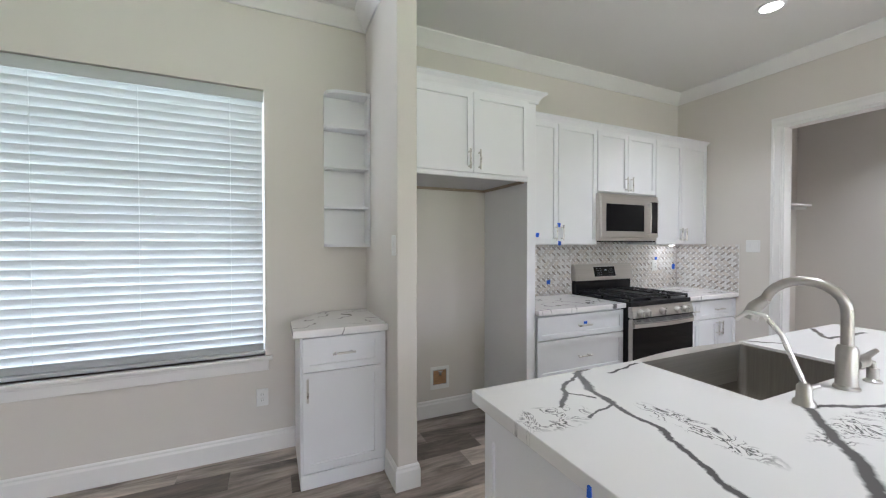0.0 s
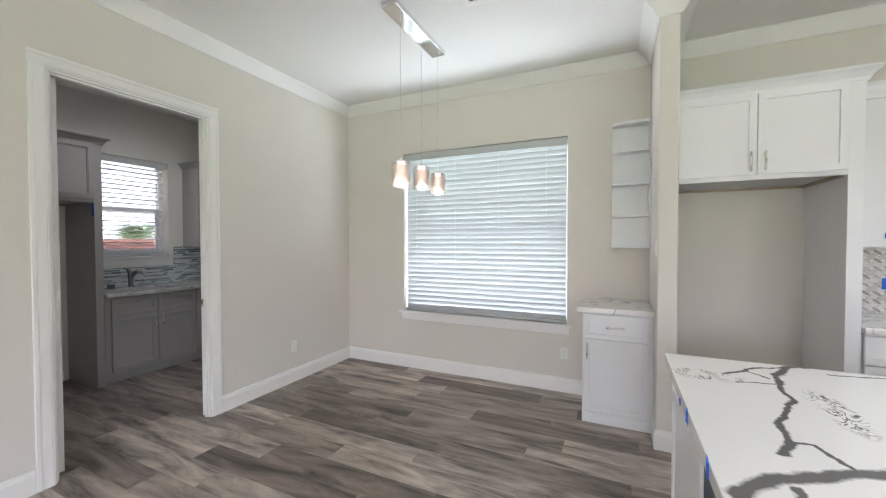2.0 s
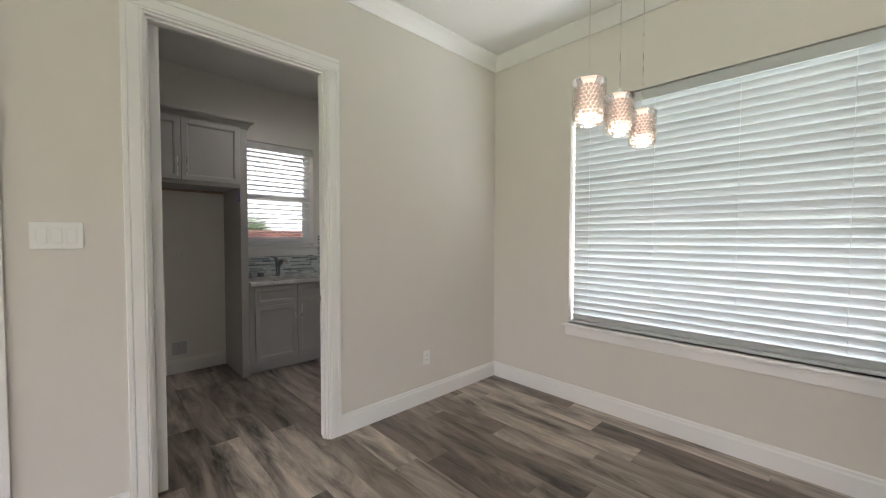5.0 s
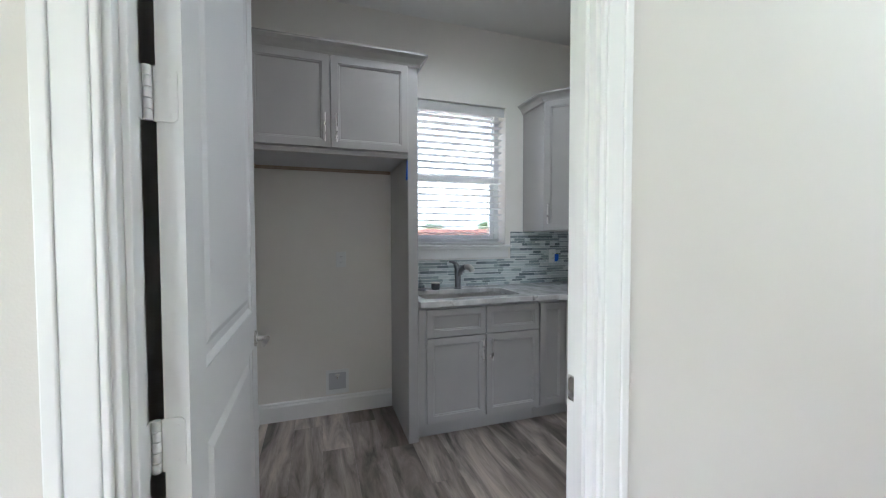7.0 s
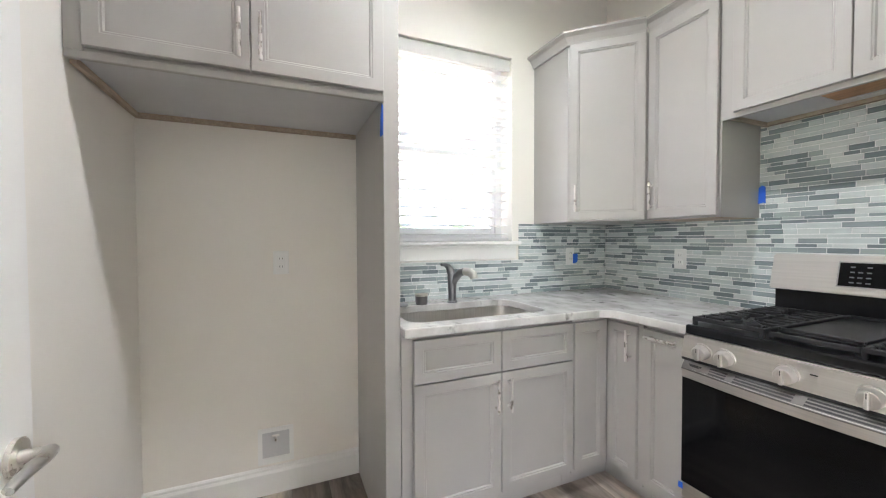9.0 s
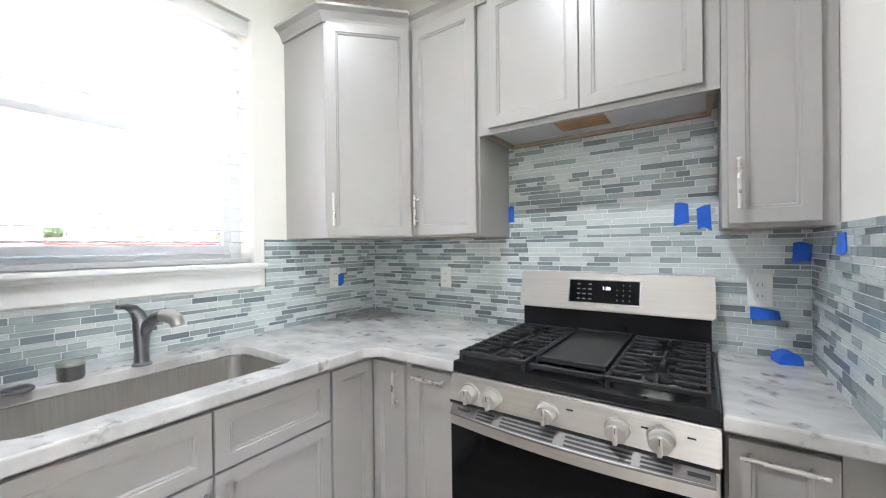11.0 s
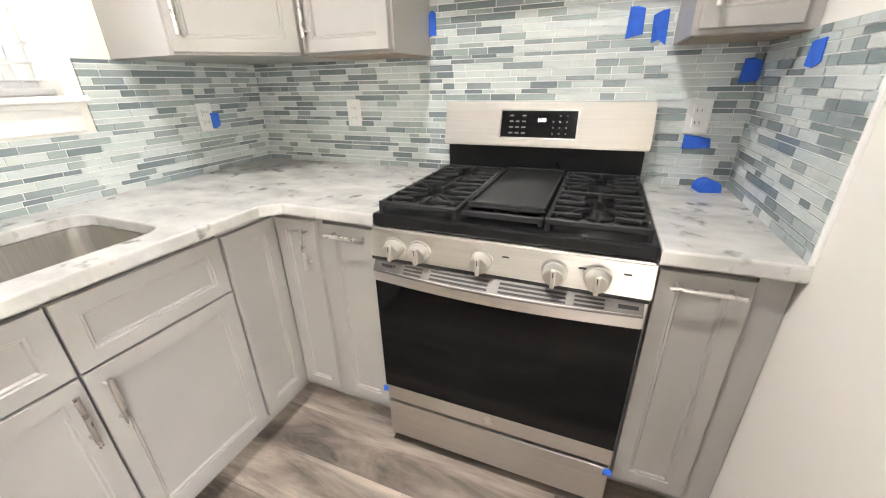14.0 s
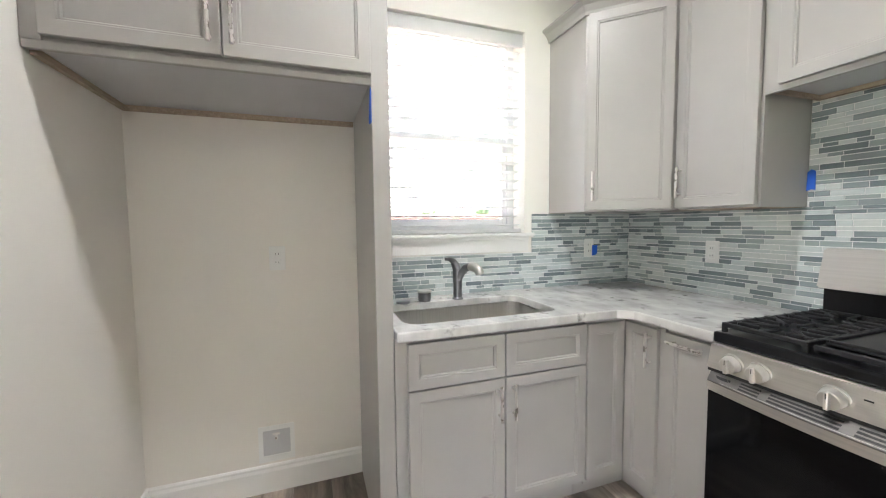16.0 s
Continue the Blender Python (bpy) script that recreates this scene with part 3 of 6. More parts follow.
def panel_door(name, m, w, h, label):
    """A two-panel moulded door; its hinge edge at x = 0, its seen face towards -y."""
    t = thing(name, m, label, "door", kind="structure")
    th, sunk = 0.042, 0.011
    part("core", blk(0, w, sunk, th - sunk, 0.012, h), TRIM, t)
    st, lock, rail = 0.125, 0.90, 0.15
    zs = [(0.012 + 0.22, lock - 0.02), (lock + rail - 0.02, h - 0.13)]
    for face, sgn in ((sunk, -1), (th - sunk, 1)):
        # stiles and rails standing proud round two sunk panels with sloped mouldings
        part("door_frame", slab("y", *sorted((face, face + sgn * sunk)), 0, w, 0.012, h, [(st, w - st, a, b) for a, b in zs]), TRIM, t)
        for a, b in zs:
            q = bmesh.new()
            box(q, st + 0.040, w - st - 0.040, *sorted((face, face + sgn * 0.008)), a + 0.040, b - 0.040)
            bmesh.ops.recalc_face_normals(q, faces=q.faces)
            fr = (min if sgn < 0 else max)(q.faces, key=lambda k: k.calc_center_median().y)
            for e in fr.verts:
                e.co.x += 0.022 if e.co.x < w / 2 else -0.022
                e.co.z += 0.022 if e.co.z < (a + b) / 2 else -0.022
            part("panel", q, TRIM, t)
            mo = bmesh.new()
            us, vs = (st, st + 0.018, w - st - 0.018, w - st), (a, a + 0.018, b - 0.018, b)
            for x0, x1, z0, z1, lean in ((us[0], us[3], vs[0], vs[1], "lo"), (us[0], us[3], vs[2], vs[3], "hi"), (us[0], us[1], vs[0], vs[3], "left"), (us[2], us[3], vs[0], vs[3], "right")):
                hgt = {"lo": (1, 1, 0, 0), "hi": (0, 0, 1, 1), "left": (1, 0, 1, 0), "right": (0, 1, 0, 1)}[lean]
                k = [[mo.verts.new((x, face + sgn * (0.0005 if d == 0 else 0.0015 + 0.0075 * g), z)) for (x, z), g in zip(((x0, z0), (x1, z0), (x0, z1), (x1, z1)), hgt)] for d in (0, 1)]
                inn = {"lo": (2, 3), "hi": (0, 1), "left": (1, 3), "right": (0, 2)}[lean]
                for d in (0, 1):
                    for n in inn:
                        v = k[d][n].co
                        if lean in ("lo", "hi"):
                            v.x += 0.018 if v.x < w / 2 else -0.018
                        else:
                            v.z += 0.018 if v.z < (a + b) / 2 else -0.018
                for f in ((0, 1, 3, 2),):
                    mo.faces.new([k[0][n] for n in f]), mo.faces.new([k[1][n] for n in f[::-1]])
                for m0, m1 in ((0, 1), (1, 3), (3, 2), (2, 0)):
                    mo.faces.new((k[0][m0], k[0][m1], k[1][m1], k[1][m0]))
            part("moulding", mo, TRIM, t)
    return t


# the open door stands square to its wall, its face towards the grey cabinets
spice_door = panel_door("door_1", pose(-2.862, 0.398, 0, 0, 0, 180.8), 0.930, 2.425, "white two-panel door standing open into the grey kitchen")
for sgn in (-1, 1):
    y = 0.0 if sgn < 0 else 0.042
    bm = bmesh.new()
    tube(bm, [(0.875, y, 0.905), (0.875, y + sgn * 0.008, 0.905)], 0.032, 24)
    tube(bm, [(0.875, y + sgn * 0.008, 0.905), (0.875, y + sgn * 0.045, 0.905)], 0.011, 12)
    tube(bm, [(0.878, y + sgn * 0.045, 0.905), (0.840, y + sgn * 0.05, 0.909), (0.800, y + sgn * 0.05, 0.913), (0.765, y + sgn * 0.044, 0.903)], [0.012, 0.011, 0.010, 0.008], 10)
    part("lever_handle", bm, NICKEL, spice_door, "brushed nickel lever handle", True)
for z in (0.30, 0.93, 1.585, 2.24):
    bm = bmesh.new()
    # leaf on the door's edge with rounded corners, leaf on the jamb, barrel between them
    pts = [(0.045, -0.05), (0.045, 0.05), (0.018, 0.05), (0.012, 0.048), (0.008, 0.044), (0.007, 0.038), (0.007, -0.038), (0.008, -0.044), (0.012, -0.048), (0.018, -0.05)]
    lo, hi = [bm.verts.new((-0.0004, y, z + k)) for y, k in pts], [bm.verts.new((-0.0030, y, z + k)) for y, k in pts]
    bm.faces.new(lo), bm.faces.new(hi[::-1])
    for i in range(len(pts)):
        j = (i + 1) % len(pts)
        bm.faces.new((lo[i], lo[j], hi[j], hi[i]))
    box(bm, -0.034, -0.004, 0.0615, 0.0632, z - 0.05, z + 0.05)
    for k in range(5):
        tube(bm, [(-0.004, 0.0535, z - 0.05 + k * 0.02 + 0.0008), (-0.004, 0.0535, z - 0.0308 + k * 0.02)], 0.0075, 10)
    hg = part("hinge", bm, TRIM, spice_door, "white painted butt hinge", True)
    for y, k in ((0.020, -0.034), (0.032, 0.0), (0.020, 0.034)):
        part("screw", tube(bmesh.new(), [(-0.0029, y, z + k), (-0.0036, y, z + k)], 0.0035, 8), TRIM, hg)

back = thing("door_2", pose(GX + 0.035, (BACK_Y0 + BACK_Y1) / 2, 0), "glazed back door, shut, toned grey for its backlit shade", "door", kind="structure")
part("door_leaf", slab("x", -0.022, 0.022, -0.45, 0.45, 0.025, 2.42, [(-0.265, 0.265, 0.27, 2.235)]), SHADED_DOOR, back)
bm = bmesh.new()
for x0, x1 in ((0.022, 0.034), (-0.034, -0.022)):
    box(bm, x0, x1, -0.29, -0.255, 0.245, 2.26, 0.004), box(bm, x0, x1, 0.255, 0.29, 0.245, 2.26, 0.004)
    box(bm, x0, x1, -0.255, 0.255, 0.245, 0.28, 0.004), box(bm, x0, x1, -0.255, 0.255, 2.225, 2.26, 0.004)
part("glazing_bead", bm, SHADED_DOOR, back)
pane = part("pane", blk(-0.003, 0.003, -0.265, 0.265, 0.27, 2.235), DOOR_GLASS, back)
pane.visible_shadow = False
part("threshold", blk(-0.03, 0.07, -0.455, 0.455, 0.0, 0.024, bevel=0.004), RUBBER, back, "black rubber threshold")

# ---- windows ----


def window(name, m, w, h, depth, label, rail_z, glazing=None):
    """A single-hung window in a wall opening: local x across, y outward, z up from the opening's foot."""
    t = thing(name, m, label, "window", kind="structure")
    y = depth - 0.07
    bm = bmesh.new()
    for a in ((0, 0.045, 0, h), (w - 0.045, w, 0, h), (0.045, w - 0.045, 0, 0.05), (0.045, w - 0.045, h - 0.045, h)):
        box(bm, a[0], a[1], y, y + 0.07, a[2], a[3], 0.003)
    part("window_frame", bm, VINYL, t)
    part("meeting_rail", blk(0.045, w - 0.045, y + 0.012, y + 0.055, rail_z - 0.022, rail_z + 0.022, bevel=0.003), VINYL, t)
    bm = bmesh.new()
    for x in (0.045, w - 0.075):
        box(bm, x, x + 0.03, y + 0.012, y + 0.045, 0.05, rail_z - 0.022, 0.003)
    box(bm, 0.075, w - 0.075, y + 0.012, y + 0.045, 0.05, 0.085, 0.003)
    part("lower_sash", bm, VINYL, t)
    for a, b in ((0.085, rail_z - 0.022), (rail_z + 0.022, h - 0.045)):
        p = part("pane", blk(0.045, w - 0.045, y + 0.028, y + 0.034, a, b), glazing or PANE, t)
        p.visible_shadow = False
    return t


def sill(name, m, w, label, apron=0.075):
    t = thing(name, m, label, "window sill", kind="structure")
    bm = blk(-0.045, w + 0.045, -0.045, 0.0, -0.022, 0.0, bevel=0.006)
    box(bm, 0.002, w - 0.002, 0.0, 0.12, -0.022, 0.0)
    part("stool", bm, TRIM, t)
    bm = bmesh.new()
    box(bm, -0.02, w + 0.02, -0.016, 0.0, -0.022 - apron, -0.022, 0.003)
    box(bm, -0.02, w + 0.02, -0.022, 0.0, -0.04, -0.022, 0.003)
    part("apron", bm, TRIM, t)
    return t


def blind(name, m, w, h, tilt, pitch, label, cords, slat_mat):
    """A wide-slat blind hung in an opening; tilt in degrees, the room-side edge up."""
    t = thing(name, m, label, "blind")
    part("valance", blk(0.004, w - 0.004, -0.012, 0.0, h - 0.078, h - 0.004, bevel=0.004), slat_mat, t)
    part("head_rail", blk(0.008, w - 0.008, 0.004, 0.055, h - 0.055, h - 0.004), slat_mat, t)
    one = bmesh.new()
    pts = [(-0.031, 0.0), (-0.0155, 0.0022), (0.0, 0.003), (0.0155, 0.0022), (0.031, 0.0)]
    c, s = math.cos(radians(tilt)), math.sin(radians(tilt))
    lo, hi = [], []
    for side in (0.012, w - 0.012):
        for k, dz in ((lo, -0.0014), (hi, 0.0014)):
            k.append([one.verts.new((side, u * c + (v + dz) * s, -u * s + (v + dz) * c)) for u, v in pts])
    for i in range(4):
        one.faces.new((lo[0][i], lo[0][i + 1], lo[1][i + 1], lo[1][i]))
        one.faces.new((hi[0][i], hi[1][i], hi[1][i + 1], hi[0][i + 1]))
    for i in (0, 4):
        one.faces.new((lo[0][i], lo[1][i], hi[1][i], hi[0][i]))
    for k in (0, 1):
        one.faces.new([*lo[k], *hi[k][::-1]])
    first = part("slat", one, slat_mat, t)
    n = int((h - 0.055) / pitch)
    first.location = (0, 0.03, 0.045)
    for i in range(1, n):
        o = first.copy()
        scene.collection.objects.link(o)
        o.location = (0, 0.03 + random.uniform(-0.0008, 0.0008), 0.045 + i * pitch)
        o.rotation_euler = (radians(random.uniform(-1.6, 1.6)), 0, 0)
    part("bottom_rail", blk(0.006, w - 0.006, -0.002, 0.056, 0.001, 0.024, bevel=0.004), slat_mat, t)
    for x in cords:
        bm = bmesh.new()
        for y in (0.004, 0.056):
            tube(bm, [(x, y, 0.02), (x, y, h - 0.05)], 0.0014, 6)
        part("ladder_cord", bm, slat_mat, t)
    return t


x0, x1, z0, z1 = WIN
window("window_1", pose(x0, NY, z0), x1 - x0, z1 - z0, 0.2, "large white vinyl window behind a closed blind", 0.85)
sill("window_sill_1", pose(x0, NY, z0), x1 - x0, "white painted stool and apron below the large window")
blind("window_blind", pose(x0, NY + 0.03, z0), x1 - x0, z1 - z0, 67, 0.053, "white wide-slat blind tilted nearly shut", [0.15, 0.62, 1.1, 1.58], DIM_SLAT)
y0, y1, z0, z1 = GWIN
window("window_2", pose(WX, y0, z0, 0, 0, 90), y1 - y0, z1 - z0, 0.2, "white single-hung vinyl window above the sink", 0.56, DIM_PANE)
sill("window_sill_2", pose(WX, y0, z0, 0, 0, 90), y1 - y0, "white painted stool and deep apron below the sink window", 0.09)
blind("window_blind", pose(WX - 0.03, y0, z0, 0, 0, 90), y1 - y0, z1 - z0, 4, 0.053, "white wide-slat blind with its slats open", [0.12, 0.81], OPEN_SLAT)

# ---- small wall fittings ----


def outlet(m, label, kind="outlet", gangs=1, group="", cat="outlet"):
    """A cover plate on a wall: local x across, -y out of the wall, z up; its middle at the origin."""
    t = thing(kind, m, label, cat, group)
    w = 0.036 + (gangs - 1) * 0.023
    part("cover_plate", blk(-w, w, -0.006, 0, -0.058, 0.058, bevel=0.003), PLASTIC, t)
    for i in range(gangs):
        cx = (i - (gangs - 1) / 2) * 0.046
        if kind == "outlet":
            for dz in (-0.02, 0.02):
                s = part("socket", blk(cx - 0.0165, cx + 0.0165, -0.009, -0.006, dz - 0.0145, dz + 0.0145, bevel=0.003), PLASTIC, t)
                for a, b in ((-0.0075, -0.0055), (0.0055, 0.0075)):
                    part("slot", blk(cx + a, cx + b, -0.0095, -0.009, dz - 0.004, dz + 0.005), DARK, s)
        else:
            part("rocker", blk(cx - 0.0165, cx + 0.0165, -0.010, -0.006, -0.033, 0.033, bevel=0.003), PLASTIC, t)
    return t


outlet(pose(NX, 0.017, 1.36, 0, 0, 90), "white three-gang rocker switch plate", "light_switch", 3, cat="switch")
outlet(pose(NX, 2.125, 0.365, 0, 0, 90), "white duplex outlet above the baseboard", group="wall outlets")
outlet(pose(-0.215, NY, 0.37), "white duplex outlet below the window", group="wall outlets")
outlet(pose(0.485, 2.30, 1.385, 0, 0, -90), "white rocker switch on the wing wall", "light_switch", cat="switch")
outlet(pose(EX, 2.26, 1.37, 0, 0, -90), "white double rocker switch plate", "light_switch", 2, cat="switch")
outlet(pose(WX, 0.80, 1.155, 0, 0, 90), "white duplex outlet in the empty refrigerator niche", group="wall outlets")
outlet(pose(WX + 0.009, 2.63, 1.15, 0, 0, 90), "white duplex outlet on the mosaic backsplash", group="backsplash outlets")
outlet(pose(-4.365, GY - 0.009, 1.15), "white duplex outlet on the mosaic backsplash", group="backsplash outlets")
outlet(pose(-3.0, GY - 0.009, 1.15), "white duplex outlet beside the range", group="backsplash outlets")
outlet(pose(3.62, NY - 0.01, 1.16), "white duplex outlet on the marble backsplash", group="backsplash outlets")
outlet(pose(5.6, 1.80, 1.37, 0, 0, -90), "white switch plate in the back room", "light_switch", cat="switch")


def supply_box(m, label):
    t = thing("water_supply_box", m, label, "supply box")
    part("flange", slab("y", -0.005, 0.0, -0.082, 0.082, -0.09, 0.09, [(-0.062, 0.062, -0.058, 0.068)]), PLASTIC, t)
    bm = bmesh.new()
    box(bm, -0.062, 0.062, -0.002, 0.0005, -0.058, 0.068)
    part("recess_shade_plate", bm, SOFFIT, t)
    bm = bmesh.new()
    # flat plate in grey: the hollow's shade is put into its colour
    tube(bm, [(0.0, -0.003, 0.03), (0.0, -0.02, 0.03), (0.0, -0.02, 0.05)], 0.007, 10)
    tube(bm, [(-0.016, -0.02, 0.055), (0.016, -0.02, 0.055)], 0.006, 8)
    part("valve", bm, NICKEL, t, "small quarter-turn valve", True)
    return t


supply_box(pose(WX, 0.765, 0.24, 0, 0, 90), "white ice-maker supply box set low in the wall")
sb = supply_box(pose(1.08, NY, 0.31), "open supply box low in the white niche")
part("opening", blk(-0.055, 0.055, -0.004, -0.0025, -0.05, 0.06), RAW, sb, "rough opening with brown packing")

# ---- ceiling fittings ----


def recessed_light(x, y, watts, spread=115, label="white recessed ceiling light, lit, one of the known and added ones"):
    t = thing("recessed_light", pose(x, y, TOP), label, "ceiling light", "recessed ceiling lights")
    bm = bmesh.new()
    n = 28
    rings = [[bm.verts.new((r * math.cos(2 * math.pi * k / n), r * math.sin(2 * math.pi * k / n), z)) for k in range(n)] for r, z in ((0.085, 0.0), (0.085, -0.006), (0.064, -0.010), (0.060, 0.0))]
    for a, b in zip(rings, rings[1:]):
        for k in range(n):
            bm.faces.new((a[k], a[(k + 1) % n], b[(k + 1) % n], b[k]))
    part("trim_ring", bm, PLASTIC, t, smooth=True)
    part("lens", lathe(bmesh.new(), [(0.0595, -0.003), (0.0595, -0.0005)], n=28), LENS, t)
    d = bpy.data.lights.new("lamp", "AREA")
    d.shape, d.size, d.energy, d.color, d.spread = "DISK", 0.12, watts, (1.0, 0.975, 0.94), radians(spread)
    o = new("lamp", d)
    o.parent = t
    o.location = (0, 0, -0.014)
    return t


recessed_light(-3.86, 1.50, SPICE_LAMP, 150)
# only the (3.0, 1.68) light is known; the other two are added fill
for x, y in ((3.0, 1.68), (1.9, 0.35), (2.0, -1.2)):
    recessed_light(x, y, KITCHEN_LAMP)
# unseen living-space lights, added as fill
for x, y in ((-1.0, -2.4), (2.0, -2.4), (-1.0, -4.4), (2.0, -4.4)):
    recessed_light(x, y, FILL_LAMP)
# unseen light added to brighten the back room
recessed_light(4.9, 1.0, 2.4)

vent = thing("ceiling_vent", pose(-0.555, 1.60, TOP), "white slatted air register in the ceiling", "vent")
part("frame", slab("z", -0.012, 0.0, -0.15, 0.15, -0.125, 0.125, [(-0.115, 0.115, -0.09, 0.09)]), TRIM, vent)
part("backing", blk(-0.115, 0.115, -0.09, 0.09, -0.002, 0.0), DARK, vent)
for i in range(11):
    bm = bmesh.new()
    x = -0.105 + i * 0.021
    prism(bm, [(x - 0.004, -0.09), (x - 0.002, -0.09), (x - 0.002, 0.09), (x - 0.004, 0.09)], -0.011, -0.003)
    for v in bm.verts:
        v.co.x += (v.co.z + 0.003) * -0.9
    part("slat", bm, TRIM, vent)

pend = thing("pendant_light", pose(-1.152, 1.83, TOP), "chrome bar pendant with three lit crystal shades", "pendant light")
part("canopy", blk(-0.06, 0.06, -0.385, 0.385, -0.038, 0.0, bevel=0.003), CHROME, pend, "polished chrome ceiling bar")
for y in (-0.26, 0.0, 0.26):
    part("screw", lathe(bmesh.new(), [(0.006, -0.044), (0.009, -0.038)], 0.03, y + 0.07, 12), NICKEL, pend)
bead = bmesh.new()
bmesh.ops.create_icosphere(bead, subdivisions=1, radius=0.0085)
bead_v, bead_f = [tuple(v.co) for v in bead.verts], [[v.index for v in f.verts] for f in bead.faces]
bead.free()
for y, zb in ((-0.233, 1.822), (0.075, 1.84), (0.366, 1.835)):
    zb -= TOP
    zt = zb + 0.165
    part("cable", tube(bmesh.new(), [(0, y, -0.038), (0, y, zt + 0.03)], 0.0016, 6), NICKEL, pend)
    s = part("shade", bmesh.new(), CLEAR, pend, "clear glass outer cylinder")
    bm = bmesh.new()
    n = 28
    rings = [[bm.verts.new((r * math.cos(2 * math.pi * k / n), y + r * math.sin(2 * math.pi * k / n), z)) for k in range(n)] for r, z in ((0.067, zb), (0.067, zt), (0.0645, zt), (0.0645, zb))]
    for a, b in zip(rings, rings[1:] + rings[:1]):
        for k in range(n):
            bm.faces.new((a[k], a[(k + 1) % n], b[(k + 1) % n], b[k]))
    bm.to_mesh(s.data)
    bm.free()
    vs, fs = [], []
    for j in range(9):
        for k in range(19):
            a = 2 * math.pi * (k + 0.5 * (j % 2)) / 19
            o, base = Vector((0.052 * math.cos(a), y + 0.052 * math.sin(a), zb + 0.018 + j * 0.0148)), len(vs)
            vs += [tuple(o + Vector(v)) for v in bead_v]
            fs += [[base + i for i in f] for f in bead_f]
    me = bpy.data.meshes.new("bead_string")
    me.from_pydata(vs, [], fs)
    me.materials.append(CRYSTAL)
    o = new("bead_string", me)
    o.parent = s
    tagged(o, "strings of faceted crystal beads", kind="stuff")
    part("socket", lathe(bmesh.new(), [(0.004, zt + 0.035), (0.014, zt + 0.02), (0.064, zt + 0.004), (0.064, zt)], 0, y, 20), CHROME, s, smooth=True)
    part("bulb", lathe(bmesh.new(), [(0.028, zb + 0.03), (0.032, zb + 0.036), (0.032, zt - 0.02), (0.024, zt - 0.004)], 0, y, 14), BULB, s, smooth=True)
    d = bpy.data.lights.new("lamp", "POINT")
    d.energy, d.color, d.shadow_soft_size = 0.12, (1.0, 0.83, 0.66), 0.02
    lo = new("lamp", d)
    lo.parent = pend
    lo.location = (0, y, zb + 0.008)

# ---- cabinets: local x across the front, y into the wall, z up ----


def crown_top(parent, x0, x1, z, material, back, left=True, right=True, s=0.055):
    bm = bmesh.new()
    prof = [(0.0, z - 0.012), (0.012, z - 0.012), (0.016, z + 0.004), (s * 0.6, z + s * 0.55), (s, z + s * 0.8), (s, z + s), (0.0, z + s)]
    moulding(bm, (x1, 0), (x0, 0), prof, -1 if right else 0, -1 if left else 0)
    if left:
        moulding(bm, (x0, 0), (x0, back), prof, -1, 0)
    if right:
        moulding(bm, (x1, back), (x1, 0), prof, 0, -1)
    return part("crown", bm, material, parent, "stepped crown moulding along the top")


def base_body(t, w, d, material, top=0.875, toe=0.07, x0=0.0):
    bm = blk(x0, w, 0.012, d, 0.10, top)
    part("body", bm, material, t)
    part("toe_kick", blk(x0, w, toe, d, 0.0, 0.10), material, t)


def shell(t, x0, x1, d, z0, z1, material):
    part("body", blk(x0, x1, 0, d, z0, z1), material, t)


def white_pull(door, x, z, upright=True):
    return pull(door, x, z, 0.13, upright, material=NICKEL, r=0.0065)


# grey kitchen: refrigerator surround
FX = -4.345
m = pose(FX, SY, 0, 0, 0, 90)
W = 1.24 - SY
fr = thing("refrigerator_surround", m, "grey cabinet above an empty refrigerator niche with a tall side panel", "cabinet")
d = FX - WX - 0.002
part("body", blk(0.002, W - 0.064, 0.010, d, 1.832, 2.385), GREY, fr)
part("filler", blk(0.002, 0.047, 0.0, 0.010, 1.832, 2.385), GREY, fr)
part("underside", blk(0.02, W - 0.066, 0.02, d, 1.822, 1.831), SOFFIT, fr)
part("side_panel", blk(W - 0.064, W, 0, d, 0.0, 2.385, bevel=0.002), GREY, fr)
part("light_rail", blk(0.002, W - 0.064, 0.0, 0.02, 1.808, 1.832, bevel=0.003), GREY, fr)
part("cleat", blk(0.006, W - 0.068, d - 0.022, d, 1.80, 1.822, bevel=0.002), CLEAT, fr, "raw wood cleat under the cabinet")
part("cleat", blk(0.004, 0.022, 0.03, d - 0.024, 1.80, 1.822, bevel=0.002), CLEAT, fr, "raw wood cleat under the cabinet")
a = shaker(fr, "door", 0.05, 0.492, 1.842, 2.372, GREY, soft=True)
pull(a, 0.492 - 0.03, 1.95, 0.16)
a = shaker(fr, "door", 0.496, W - 0.066, 1.842, 2.372, GREY, soft=True)
pull(a, 0.496 + 0.03, 1.95, 0.16)
crown_top(fr, 0.002, W, 2.385, GREY, d, left=False)

# grey kitchen: sink base, corner, pull-outs
BX, BY = -4.331, 2.345
m = pose(BX, 1.242, 0, 0, 0, 90)
sb = thing("sink_cabinet", m, "grey sink base cabinet with two doors and false drawer fronts", "cabinet")
d = BX - WX - 0.002
part("body", slab("y", 0.012, 0.018, 0, 0.868, 0.10, 0.875), GREY, sb)
part("side", blk(0, 0.018, 0.018, d, 0.10, 0.875), GREY, sb)
part("side", blk(0.85, 0.868, 0.018, d, 0.10, 0.875), GREY, sb)
part("bottom", blk(0.018, 0.85, 0.018, d, 0.10, 0.118), GREY, sb)
part("toe_kick", blk(0, 0.868, 0.07, 0.088, 0, 0.10), GREY, sb)
